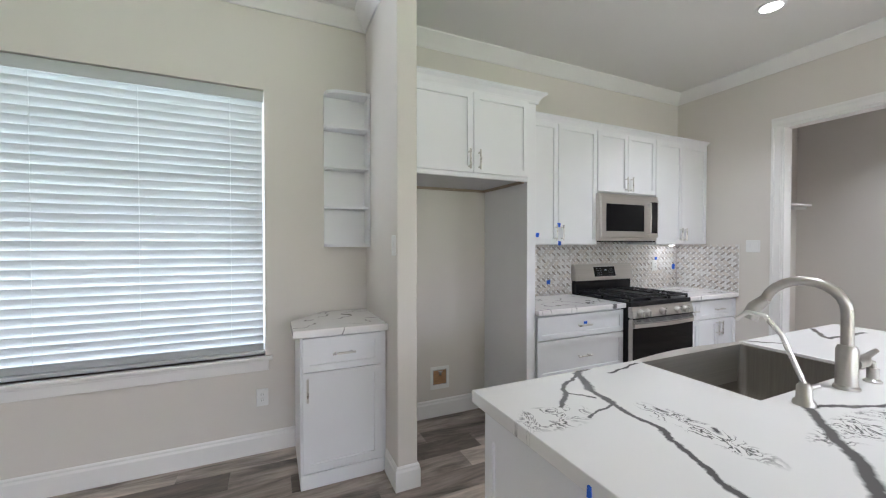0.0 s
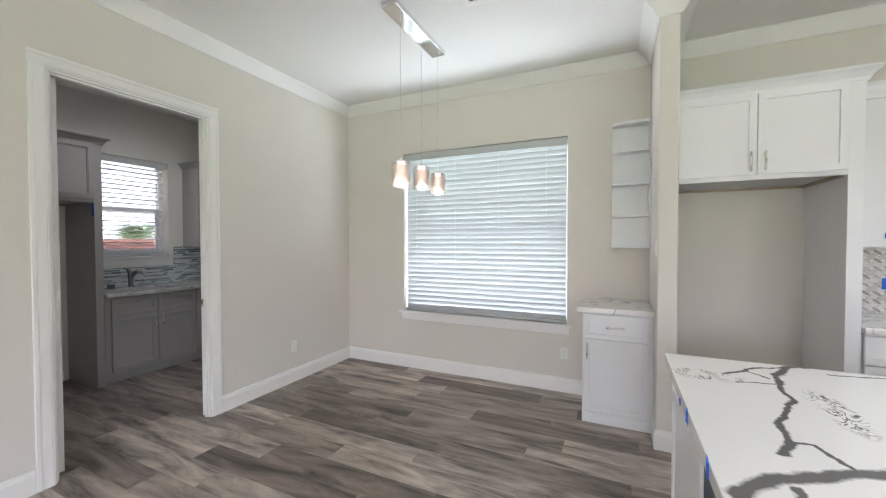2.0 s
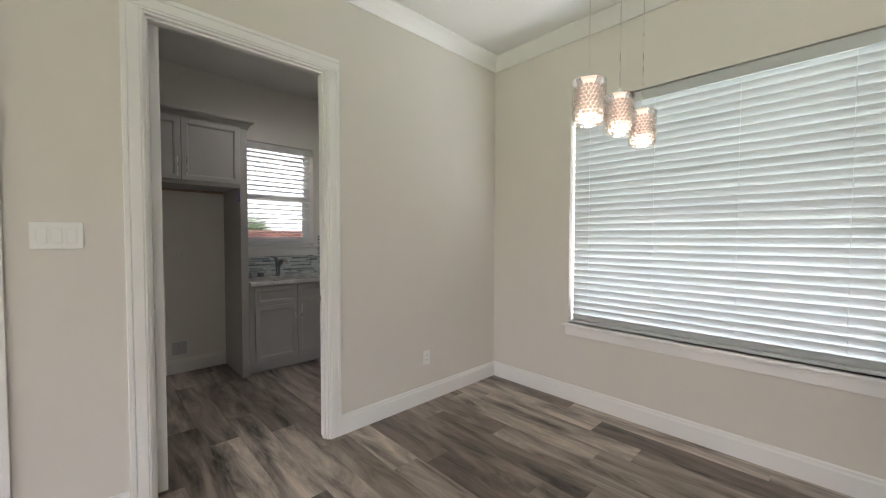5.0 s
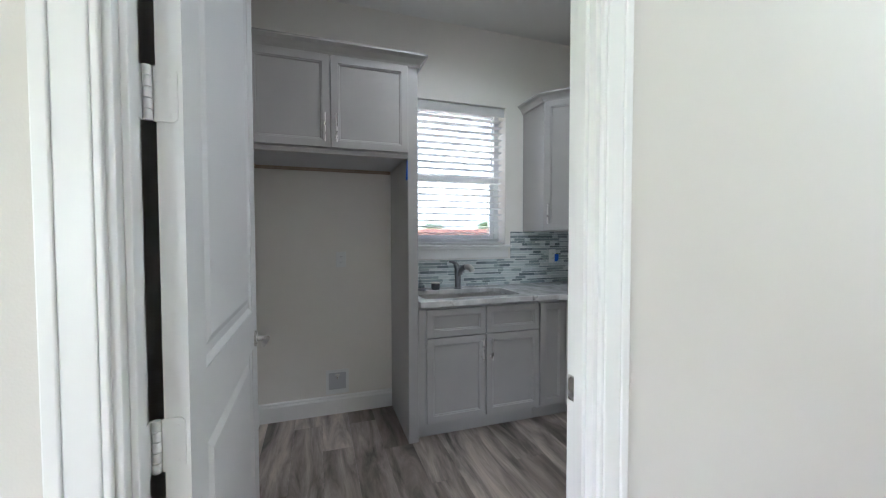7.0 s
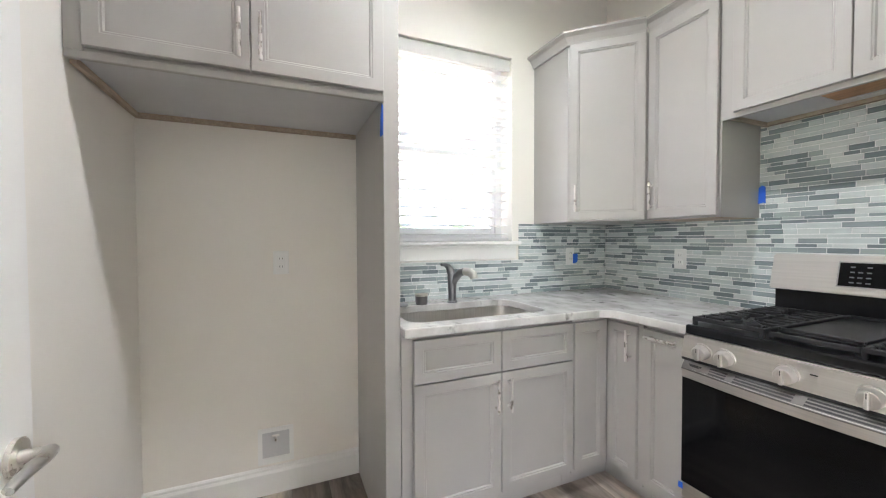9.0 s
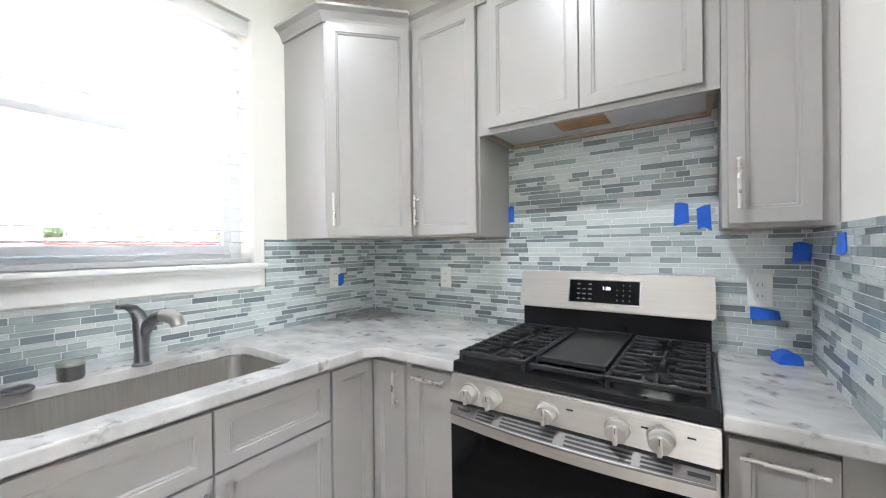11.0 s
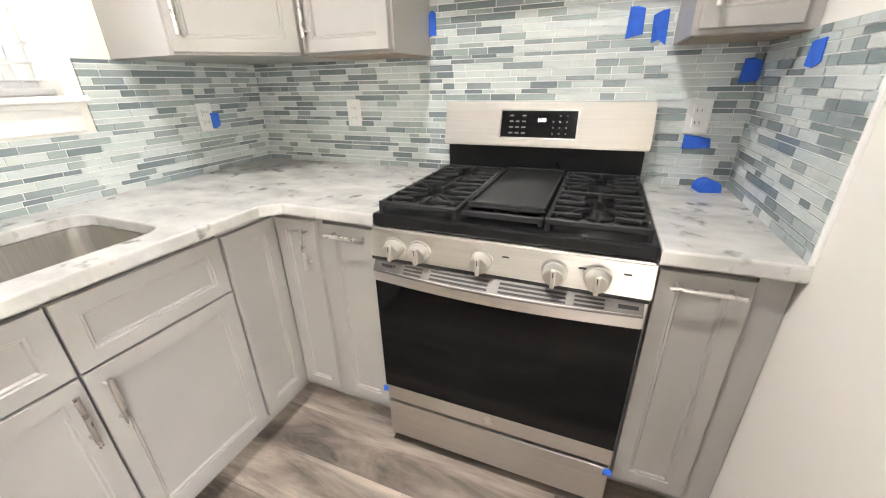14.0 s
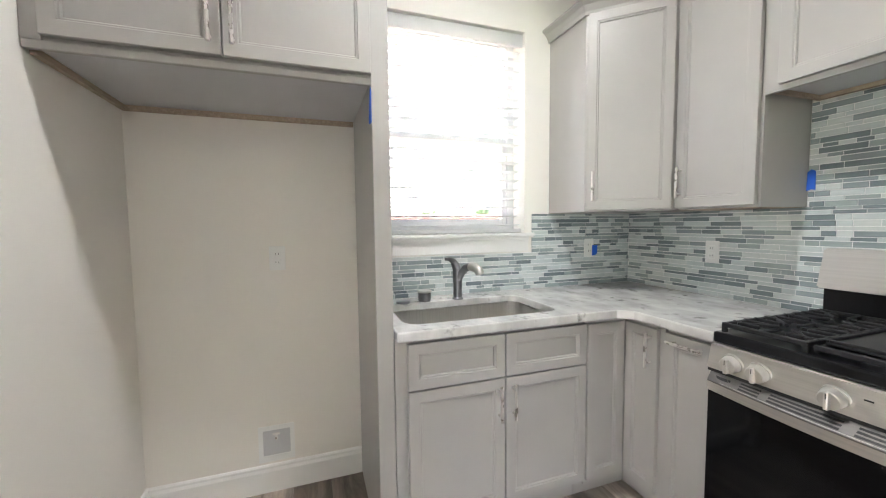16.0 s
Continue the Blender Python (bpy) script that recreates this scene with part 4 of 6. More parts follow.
for x0, x1, hx in ((0.045, 0.4545, 0.425), (0.4605, 0.866, 0.49)):
    shaker(sb, "drawer_front", x0, x1, 0.678, 0.858, GREY, soft=True)
    a = shaker(sb, "door", x0, x1, 0.125, 0.672, GREY, soft=True)
    pull(a, hx, 0.575, 0.15)
cc = thing("corner_cabinet", pose(BX, 2.112, 0, 0, 0, 90), "grey corner base cabinet with two narrow hinged fronts", "cabinet")
part("body", blk(0.0, BY - 2.112, 0.0, d, 0.10, 0.875), GREY, cc)
part("body_return", blk(BY - 2.112, GY - 2.114, -0.215, d, 0.10, 0.875), GREY, cc)
part("toe_kick", blk(0.0, BY - 2.112 + 0.07, 0.07, 0.088, 0, 0.10), GREY, cc)
part("toe_kick", blk(BY - 2.112 + 0.07, BY - 2.112 + 0.088, -0.215, 0.07, 0, 0.10), GREY, cc)
shaker(cc, "door", 0.006, BY - 2.112 - 0.022, 0.125, 0.855, GREY, soft=True, rail=0.06)
# the second front of the corner turns with it
bm_door = shaker(cc, "door", 0.0, 0.168, 0.125, 0.855, GREY, soft=True, rail=0.055)
bm_door.matrix_basis = Matrix.Translation((BY - 2.112, -0.022, 0)) @ pose(0, 0, 0, 0, 0, -90)
pull(bm_door, 0.135, 0.76, 0.15)


def pullout(name_x0, name_x1, label, fill=0.0):
    t = thing("pull_out_cabinet", pose(name_x0, BY, 0), label, "cabinet", "grey pull-out cabinets")
    w = name_x1 - name_x0
    base_body(t, w, GY - BY - 0.002, GREY)
    dw = w - fill
    a = shaker(t, "door", 0.006, dw - 0.006, 0.125, 0.855, GREY, soft=True, rail=0.064)
    if fill:
        part("filler", blk(dw - 0.002, w, -0.006, 0.012, 0.10, 0.875), GREY, t)
    pull(a, dw / 2, 0.825, 0.15, False)
    return t


pullout(-4.113, -3.894, "narrow grey pull-out base cabinet beside the range")
t = pullout(-3.124, GX - 0.002, "narrow grey pull-out base cabinet against the wall", 0.062)

# grey kitchen: wall cabinets
UZ0, UZ1 = 1.368, 2.385
UY = 2.655
p0, p1 = Vector((-4.618, 2.335)), Vector((-4.34, 2.627))
dg = thing("corner_wall_cabinet", pose(p0.x, p0.y, 0, 0, 0, math.degrees(math.atan2(p1.y - p0.y, p1.x - p0.x))), "grey diagonal corner wall cabinet with one door", "cabinet")
inv = dg.matrix_world.inverted()
loc = [tuple((inv @ Vector((*q, 0)))[:2]) for q in ((p0.x, p0.y), (p1.x, p1.y), (p1.x, GY - 0.002), (WX + 0.002, GY - 0.002), (WX + 0.002, p0.y))]
part("body", prism(bmesh.new(), loc, UZ0, UZ1), GREY, dg)
L = (p1 - p0).length
a = shaker(dg, "door", 0.012, L - 0.004, UZ0 + 0.008, UZ1 - 0.012, GREY, soft=True)
pull(a, 0.042, UZ0 + 0.13, 0.15)
bm = bmesh.new()
prof = [(0.0, UZ1 - 0.012), (0.012, UZ1 - 0.012), (0.016, UZ1 + 0.004), (0.033, UZ1 + 0.03), (0.055, UZ1 + 0.044), (0.055, UZ1 + 0.055), (0.0, UZ1 + 0.055)]
moulding(bm, loc[1], loc[0], prof, 0.2, -0.45)
moulding(bm, loc[0], loc[4], prof, -0.45, 0)
part("crown", bm, GREY, dg, "stepped crown moulding along the top")

w2 = thing("wall_cabinet", pose(-4.338, UY, 0), "grey single-door wall cabinet", "cabinet")
part("body", blk(0, 0.362, 0.010, GY - UY - 0.002, UZ0, UZ1), GREY, w2)
a = shaker(w2, "door", 0.004, 0.356, UZ0 + 0.008, UZ1 - 0.012, GREY, soft=True)
pull(a, 0.034, UZ0 + 0.13, 0.15)
part("underside", blk(0.012, 0.350, 0.016, GY - UY - 0.012, UZ0 - 0.003, UZ0), CLEAT, w2, "raw wood underside")
crown_top(w2, 0, 0.362, UZ1, GREY, 0.2, False, False)

w3 = thing("hood_cabinet", pose(-3.974, UY, 0), "grey two-door cabinet above the range with an unfinished underside", "cabinet")
d = GY - UY - 0.002
part("body", blk(0, 0.856, 0.010, d, 1.832, UZ1), GREY, w3)
part("stile", blk(0, 0.052, 0.0, 0.010, 1.832, UZ1), GREY, w3)
part("stile", blk(0.815, 0.856, 0.0, 0.010, 1.832, UZ1), GREY, w3)
part("face_rail", blk(0, 0.856, 0.0, 0.019, 1.803, 1.832), GREY, w3)
part("underside", slab("z", 1.822, 1.831, 0.02, 0.836, 0.021, d - 0.004, [(0.30, 0.50, 0.08, 0.24)]), SOFFIT, w3)
part("duct_cutout", blk(0.30, 0.50, 0.08, 0.24, 1.8285, 1.8312), RAW, w3, "raw wood seen through the duct cutout")
part("cleat", blk(0.02, 0.836, d - 0.022, d - 0.002, 1.804, 1.821), CLEAT, w3, "raw wood cleat along the wall")
part("cleat", blk(0.82, 0.836, 0.022, d - 0.024, 1.804, 1.821), CLEAT, w3, "raw wood cleat along the side")
part("cleat", blk(0.02, 0.036, 0.022, d - 0.024, 1.804, 1.821), CLEAT, w3, "raw wood cleat along the side")
a = shaker(w3, "door", 0.055, 0.432, 1.825, UZ1 - 0.012, GREY, soft=True)
a = shaker(w3, "door", 0.436, 0.812, 1.825, UZ1 - 0.012, GREY, soft=True)
crown_top(w3, 0, 0.856, UZ1, GREY, 0.2, False, False)

w4 = thing("wall_cabinet", pose(-3.116, UY, 0), "narrow grey single-door wall cabinet against the wall", "cabinet")
part("body", blk(0, GX + 3.114, 0, d, UZ0, UZ1), GREY, w4)
a = shaker(w4, "door", 0.014, 0.222, UZ0 + 0.012, UZ1 - 0.012, GREY, soft=True)
pull(a, 0.040, UZ0 + 0.13, 0.15)
part("underside", blk(0.012, 0.257, 0.016, d - 0.012, UZ0 - 0.003, UZ0), CLEAT, w4, "raw wood underside")
crown_top(w4, 0, GX + 3.114, UZ1, GREY, 0.2, False, False)

# ---- counters and sinks ----


def rounded(x0, x1, y0, y1, r, n=5):
    pts = []
    for cx, cy, a0 in ((x1 - r, y1 - r, 0), (x0 + r, y1 - r, 90), (x0 + r, y0 + r, 180), (x1 - r, y0 + r, 270)):
        pts += [(cx + r * math.cos(radians(a0 + 90 * k / n)), cy + r * math.sin(radians(a0 + 90 * k / n))) for k in range(n + 1)]
    return pts


def counter(name, outer, z0, z1, material, label, holes=(), bevel=0.006):
    """A slab of any outline with holes through it and eased top and bottom edges."""
    bm = bmesh.new()
    for loop in (outer, *holes):
        vs = [bm.verts.new((x, y, z1)) for x, y in loop]
        for i in range(len(vs)):
            bm.edges.new((vs[i], vs[(i + 1) % len(vs)]))
    bmesh.ops.triangle_fill(bm, use_beauty=True, use_dissolve=False, edges=bm.edges[:])
    res = bmesh.ops.extrude_face_region(bm, geom=bm.faces[:])
    for v in res["geom"]:
        if isinstance(v, bmesh.types.BMVert):
            v.co.z = z0
    bmesh.ops.recalc_face_normals(bm, faces=bm.faces)
    if bevel:
        rim = [e for e in bm.edges if len(e.link_faces) == 2 and abs(e.link_faces[0].normal.z) + abs(e.link_faces[1].normal.z) > 0.9
               and abs(e.link_faces[0].normal.z - e.link_faces[1].normal.z) > 0.5]
        bmesh.ops.bevel(bm, geom=rim, offset=bevel, segments=2, profile=0.5, affect="EDGES")
    return solid(name, bm, material, label, "countertop", kind="thing")


CX, CY, CT = -4.29, 2.302, 0.915
cut = rounded(-4.79, -4.385, 1.30, 2.02, 0.07)
counter("countertop", [(CX, 1.2425), (CX, CY - 0.05), (CX + 0.05, CY), (-3.8915, CY), (-3.8915, GY - 0.001), (WX + 0.001, GY - 0.001), (WX + 0.001, 1.2425)], 0.8755, CT, GRANITE,
        "pale grey veined granite counter round the corner", [cut])
counter("countertop", [(-3.1265, CY), (GX - 0.001, CY), (GX - 0.001, GY - 0.001), (-3.1265, GY - 0.001)], 0.8755, CT, GRANITE, "pale grey granite counter end beside the range")


def bowl(bm, x0, x1, y0, y1, r, z0, z1, th=0.004):
    """A pressed basin: inside wall, rounded floor and a rim flange."""
    loops = [(rounded(x0 - 0.02, x1 + 0.02, y0 - 0.02, y1 + 0.02, r), z1), (rounded(x0, x1, y0, y1, r), z1), (rounded(x0 + 0.006, x1 - 0.006, y0 + 0.006, y1 - 0.006, r), z0 + 0.04),
             (rounded(x0 + 0.02, x1 - 0.02, y0 + 0.02, y1 - 0.02, r * 0.9), z0 + 0.008), (rounded(x0 + 0.05, x1 - 0.05, y0 + 0.05, y1 - 0.05, r * 0.7), z0)]
    rings = [[bm.verts.new((x, y, z)) for x, y in p] for p, z in loops]
    for a, b in zip(rings, rings[1:]):
        for k in range(len(a)):
            bm.faces.new((a[k], a[(k + 1) % len(a)], b[(k + 1) % len(a)], b[k]))
    bm.faces.new(rings[-1])
    return bm


gs = thing("kitchen_sink", pose(-4.59, 1.66, 0.70), "single-bowl undermount stainless sink in the granite", "sink")
part("basin", bowl(bmesh.new(), -0.205, 0.21, -0.365, 0.365, 0.075, 0.0, 0.1745), PREP_SINK, gs, smooth=True)
part("drain", lathe(bmesh.new(), [(0.045, 0.001), (0.042, 0.004), (0.03, 0.002)], 0, 0, 20), STEEL, gs, smooth=True)

fc = thing("faucet", pose(-4.80, 1.68, CT), "short gunmetal pull-out kitchen faucet", "faucet")
part("base", lathe(bmesh.new(), [(0.030, 0.0), (0.030, 0.006), (0.024, 0.012), (0.0225, 0.05), (0.0245, 0.10), (0.027, 0.14), (0.024, 0.165)], 0, 0, 20), GUN, fc, smooth=True)
part("lever", tube(bmesh.new(), [(0.0, 0.0, 0.15), (-0.012, -0.006, 0.178), (-0.014, -0.02, 0.20), (0.0, -0.045, 0.212), (0.012, -0.07, 0.214)], [0.024, 0.022, 0.016, 0.010, 0.008], 12), GUN, fc, smooth=True)
sp = part("spout", tube(bmesh.new(), [(0.0, 0.0, 0.095), (0.03, 0.012, 0.145), (0.062, 0.024, 0.172), (0.09, 0.036, 0.178)], [0.018, 0.0205, 0.021, 0.021], 14), GUN, fc, smooth=True)
part("spray_head", tube(bmesh.new(), [(0.088, 0.035, 0.178), (0.12, 0.047, 0.177), (0.145, 0.056, 0.165), (0.152, 0.059, 0.145)], [0.0215, 0.024, 0.0235, 0.021], 14), STEEL, sp, "polished spray head", True)
so = thing("sink_stopper", pose(-4.81, 1.50, CT), "squat gunmetal basket stopper on the counter", "stopper")
part("cup", lathe(bmesh.new(), [(0.03, 0.0), (0.034, 0.008), (0.034, 0.05), (0.030, 0.055)], 0, 0, 20), GUN, so, smooth=True)
part("rim", lathe(bmesh.new(), [(0.036, 0.046), (0.037, 0.051), (0.036, 0.056)], 0, 0, 20), STEEL, so, smooth=True)
di = solid("hole_cover", lathe(bmesh.new(), [(0.034, 0.0), (0.036, 0.006), (0.032, 0.011), (0.02, 0.013)], 0, 0, 20), GUN, "flat black round hole cover beside the sink", "hole cover", kind="thing", smooth=True)
di.location = (-4.80, 1.385, CT)

# ---- ranges ----


def range_thing(m, label):
    """A 30-inch gas range: local x across, y = 0 at the front of its sides, z up."""
    t = thing("gas_range", m, label, "range")
    w, back = 0.758, 0.64
    part("body", blk(0.002, w - 0.002, 0.0, back, 0.03, 0.905), ENAMEL, t)
    for x in (0.05, w - 0.05):
        for y in (0.06, back - 0.06):
            part("foot", lathe(bmesh.new(), [(0.018, 0.0), (0.018, 0.03)], x, y, 12), RUBBER, t)
    # cooktop with a raised rim
    bm = blk(0.0, w, -0.024, back - 0.055, 0.885, 0.9235, bevel=0.008)
    part("cooktop", bm, ENAMEL, t, "black enamelled cooktop")
    bm = bmesh.new()
    v = [bm.verts.new(p) for x in (0.0, w) for p in ((x, -0.052, 0.795), (x, -0.032, 0.884), (x, 0.0, 0.884), (x, 0.0, 0.795))]
    for q in ((0, 1, 2, 3), (7, 6, 5, 4), (0, 4, 5, 1), (1, 5, 6, 2), (2, 6, 7, 3), (3, 7, 4, 0)):
        bm.faces.new([v[i] for i in q])
    bmesh.ops.bevel(bm, geom=bm.edges[:], offset=0.005, segments=2, affect="EDGES")
    panel = part("control_panel", bm, STEEL, t, "brushed steel control panel")
    for x in (0.085, 0.165, 0.345, 0.535, 0.635):
        k = bmesh.new()
        tube(k, [(x, -0.042, 0.837), (x, -0.050, 0.835)], 0.033, 28)
        tube(k, [(x, -0.050, 0.835), (x, -0.054, 0.834), (x, -0.072, 0.830), (x, -0.075, 0.8295)], [0.0295, 0.0285, 0.0265, 0.024], 28)
        kn = part("knob", k, KNOB, t, "round metal burner knob", True)
        q = bmesh.new()
        box(q, x - 0.0055, x + 0.0055, -0.087, -0.070, 0.806, 0.854, 0.003)
        part("grip", q, KNOB, kn)
        part("pointer", blk(x - 0.001, x + 0.001, -0.0876, -0.0868, 0.836, 0.852), DARK, kn)
    for x in (0.40, 0.59, 0.69):
        part("mark", blk(x, x + 0.018, -0.0425, -0.0405, 0.850, 0.854), DARK, panel)
    # dark strip laid on for the shaded gap below the panel
    part("gap_shade", blk(0.004, w - 0.004, -0.047, -0.0425, 0.787, 0.797), DARK, panel, "dark strip for the shade under the control panel")
    # oven door
    dr = part("oven_door", blk(0.004, w - 0.004, -0.042, -0.002, 0.225, 0.785, bevel=0.004), STEEL, t, "oven door with a black glass face")
    part("dimming_door_glass", blk(0.006, w - 0.006, -0.0455, -0.0425, 0.292, 0.715, bevel=0.001), BLACKGLASS, dr, "black glass")
    bm = bmesh.new()
    n = 16
    pts = [(0.012 + (w - 0.024) * i / n, -0.058 - 0.026 * math.sin(math.pi * i / n)) for i in range(n + 1)]
    lo = [bm.verts.new((x, y, z)) for x, y in pts for z in (0.722, 0.76)]
    hi = [bm.verts.new((x, y + 0.016, z)) for x, y in pts for z in (0.722, 0.76)]
    for i in range(n):
        a = 2 * i
        bm.faces.new((lo[a], lo[a + 2], lo[a + 3], lo[a + 1])), bm.faces.new((hi[a], hi[a + 1], hi[a + 3], hi[a + 2]))
        bm.faces.new((lo[a + 1], lo[a + 3], hi[a + 3], hi[a + 1])), bm.faces.new((lo[a], hi[a], hi[a + 2], lo[a + 2]))
    bm.faces.new((lo[0], lo[1], hi[1], hi[0])), bm.faces.new((lo[-2], hi[-2], hi[-1], lo[-1]))
    for x in (0.012, w - 0.05):
        box(bm, x, x + 0.038, -0.058, -0.042, 0.724, 0.758)
    part("handle", bm, STEEL, dr, "bowed steel handle", True)
    # sloping vent plate between the door top and the handle
    inner, bow = (-0.042, 0.786), lambda x: (-0.060 - 0.026 * math.sin(math.pi * (x - 0.012) / (w - 0.024)), 0.757)
    bm = bmesh.new()
    xs = [0.012 + (w - 0.024) * i / n for i in range(n + 1)]
    up = [[bm.verts.new((x, inner[0], inner[1] + dz)), bm.verts.new((x, bow(x)[0], bow(x)[1] + dz))] for dz in (0.0, -0.004) for x in xs]
    for k in (0, n + 1):
        for i in range(n):
            bm.faces.new((up[k + i][0], up[k + i + 1][0], up[k + i + 1][1], up[k + i][1]))
    for i in range(n):
        bm.faces.new((up[i][1], up[i + 1][1], up[n + 2 + i][1], up[n + 1 + i][1]))
    part("vent_plate", bm, VENT_STEEL, dr, "slotted steel vent plate")
    for x0, x1 in ((0.03, 0.085), (0.115, 0.175), (0.20, 0.37), (0.40, 0.57), (0.59, 0.66), (0.69, 0.735)):
        for k in range(3 if 0.1 < x0 < 0.65 else 1):
            q = bmesh.new()
            f0, f1 = (0.2 + k * 0.25, 0.32 + k * 0.25) if 0.1 < x0 < 0.65 else (0.35, 0.6)
            m = 4
            rows = [[q.verts.new((x, inner[0] + (bow(x)[0] - inner[0]) * f, inner[1] + (0.757 - inner[1]) * f + dz)) for f in (f0, f1)] for dz in (0.0012, 0.0004) for x in [x0 + (x1 - x0) * i / m for i in range(m + 1)]]
            for b0 in (0, m + 1):
                for i in range(m):
                    q.faces.new((rows[b0 + i][0], rows[b0 + i + 1][0], rows[b0 + i + 1][1], rows[b0 + i][1]))
            for i in range(m):
                for e in (0, 1):
                    q.faces.new((rows[i][e], rows[i + 1][e], rows[m + 2 + i][e], rows[m + 1 + i][e]))
            part("vent_slot", q, DARK, dr)
    part("badge", tube(bmesh.new(), [(w / 2, -0.0425, 0.258), (w / 2, -0.0445, 0.258)], 0.016, 20), NICKEL, dr, "plain round badge")
    part("drawer", blk(0.004, w - 0.004, -0.036, -0.002, 0.045, 0.205, bevel=0.004), STEEL, t, "steel storage drawer")
    # back guard
    part("back_riser", blk(0.012, w - 0.012, back - 0.055, back, 0.905, 1.045, bevel=0.003), ENAMEL, t, "black riser")
    bm = bmesh.new()
    v = [bm.verts.new(p) for x in (0.0, w) for p in ((x, back - 0.085, 1.04), (x, back - 0.045, 1.197), (x, back, 1.197), (x, back, 1.04))]
    for q in ((0, 1, 2, 3), (7, 6, 5, 4), (0, 4, 5, 1), (1, 5, 6, 2), (2, 6, 7, 3), (3, 7, 4, 0)):
        bm.faces.new([v[i] for i in q])
    bmesh.ops.bevel(bm, geom=bm.edges[:], offset=0.006, segments=2, affect="EDGES")
    part("back_guard", bm, STEEL, t, "brushed steel back guard")
    tilt = math.atan2(0.04, 0.157)

    def on_guard(bm, x0, x1, s0, s1, h0, h1):
        """A box on the tilted face: s up along it, h out of it."""
        for x in (x0,):
            vs = box(bm, x0, x1, -h1, -h0, s0, s1)
        return bm

    guard = Matrix.Translation((0, back - 0.085, 1.04)) @ Matrix.Rotation(-tilt, 4, "X")
    for nm, a, mt, lb in (("display_bezel", (0.228, 0.515, 0.030, 0.136, -0.004, 0.003), CHROME, ""), ("display", (0.233, 0.510, 0.035, 0.131, 0.0, 0.004), BLACKGLASS, "black touch display")):
        bm = on_guard(bmesh.new(), *a)
        bm.transform(guard)
        ob = part(nm, bm, mt, t, lb)
    cu = bpy.data.curves.new("clock", "FONT")
    cu.body, cu.size, cu.align_x = "1:26", 0.019, "CENTER"
    tmp = bpy.data.objects.new("clock", cu)
    me = bpy.data.meshes.new_from_object(tmp)
    bpy.data.objects.remove(tmp)
    me.transform(guard @ Matrix.Translation((0.385, -0.0044, 0.092)) @ Matrix.Rotation(radians(90), 4, "X"))
    me.materials.append(DIGIT)
    tagged(new("clock_digits", me), "lit white clock digits").parent = ob
    MARK = mat("display_print", (0.16, 0.165, 0.165), 0.5)
    bm = bmesh.new()
    for r in range(4):
        for x in (0.265, 0.288, 0.312, 0.425, 0.448, 0.472):
            if r == 3 and x in (0.288, 0.425):
                continue
            on_guard(bm, x, x + (0.014 if x < 0.4 else 0.005), 0.048 + r * 0.021, 0.053 + r * 0.021, 0.0041, 0.0045)
    bm.transform(guard)
    tagged(part("key_print", bm, MARK, ob), kind="stuff")
    # burners, grates and griddle
    for x in (0.135, 0.62):
        for y in (0.12, 0.40):
            b = part("burner", lathe(bmesh.new(), [(0.055, 0.918), (0.052, 0.926), (0.042, 0.93)], x, y, 24), STEEL, t, "steel burner base", True)
            part("cap", lathe(bmesh.new(), [(0.040, 0.93), (0.041, 0.938), (0.034, 0.942)], x, y, 24), IRON, b, "black burner cap", True)
    b = part("burner", lathe(bmesh.new(), [(0.045, 0.918), (0.043, 0.926), (0.036, 0.930)], w / 2, 0.10, 24), STEEL, t, "steel burner base", True)
    part("cap", lathe(bmesh.new(), [(0.034, 0.93), (0.035, 0.936), (0.03, 0.939)], w / 2, 0.10, 24), IRON, b, "black burner cap", True)
    for x0, x1 in ((0.018, 0.262), (0.496, 0.740)):
        bm = bmesh.new()
        y0, y1, z = -0.008, 0.555, 0.951
        for x in (x0, x1 - 0.012):
            box(bm, x, x + 0.012, y0, y1, z - 0.012, z + 0.006, 0.003, 1)
        for x in (x0, x1 - 0.014):
            for y in (y0, y1 - 0.016, (y0 + y1) / 2):
                box(bm, x, x + 0.014, y, y + 0.016, 0.918, z, 0.002, 1)
        n = 11
        for i in range(n):
            y = y0 + (y1 - y0 - 0.011) * i / (n - 1)
            if i in (0, 5, 10):
                box(bm, x0, x1, y, y + 0.011, z - 0.010, z + 0.007, 0.003, 1)
            else:
                box(bm, x0, x0 + 0.085, y, y + 0.010, z - 0.006, z + 0.008, 0.003, 1)
                box(bm, x1 - 0.085, x1, y, y + 0.010, z - 0.006, z + 0.008, 0.003, 1)
        mx = (x0 + x1) / 2
        for yc in (0.14, 0.42):
            for sx in (-1, 1):
                for sy in (-1, 1):
                    tube(bm, [(mx + sx * 0.02, yc + sy * 0.02, z + 0.002), (mx + sx * 0.10, yc + sy * 0.10, z + 0.002)], 0.0065, 6)
            tube(bm, [(mx, yc - 0.13, z), (mx, yc - 0.045, z)], 0.006, 6), tube(bm, [(mx, yc + 0.045, z), (mx, yc + 0.13, z)], 0.006, 6)
        part("grate", bm, IRON, t, "cast iron burner grate")
    bm = bmesh.new()
    box(bm, 0.270, 0.488, 0.06, 0.555, 0.944, 0.952, 0.002, 1)
    for a in ((0.270, 0.278, 0.06, 0.555), (0.480, 0.488, 0.06, 0.555), (0.278, 0.480, 0.547, 0.555), (0.278, 0.480, 0.06, 0.068)):
        box(bm, *a, 0.952, 0.962, 0.002, 1)
    for x in (0.268, 0.476):
        box(bm, x, x + 0.014, 0.010, 0.555, 0.925, 0.944, 0.002, 1)
    box(bm, 0.268, 0.490, 0.008, 0.020, 0.934, 0.950, 0.002, 1)
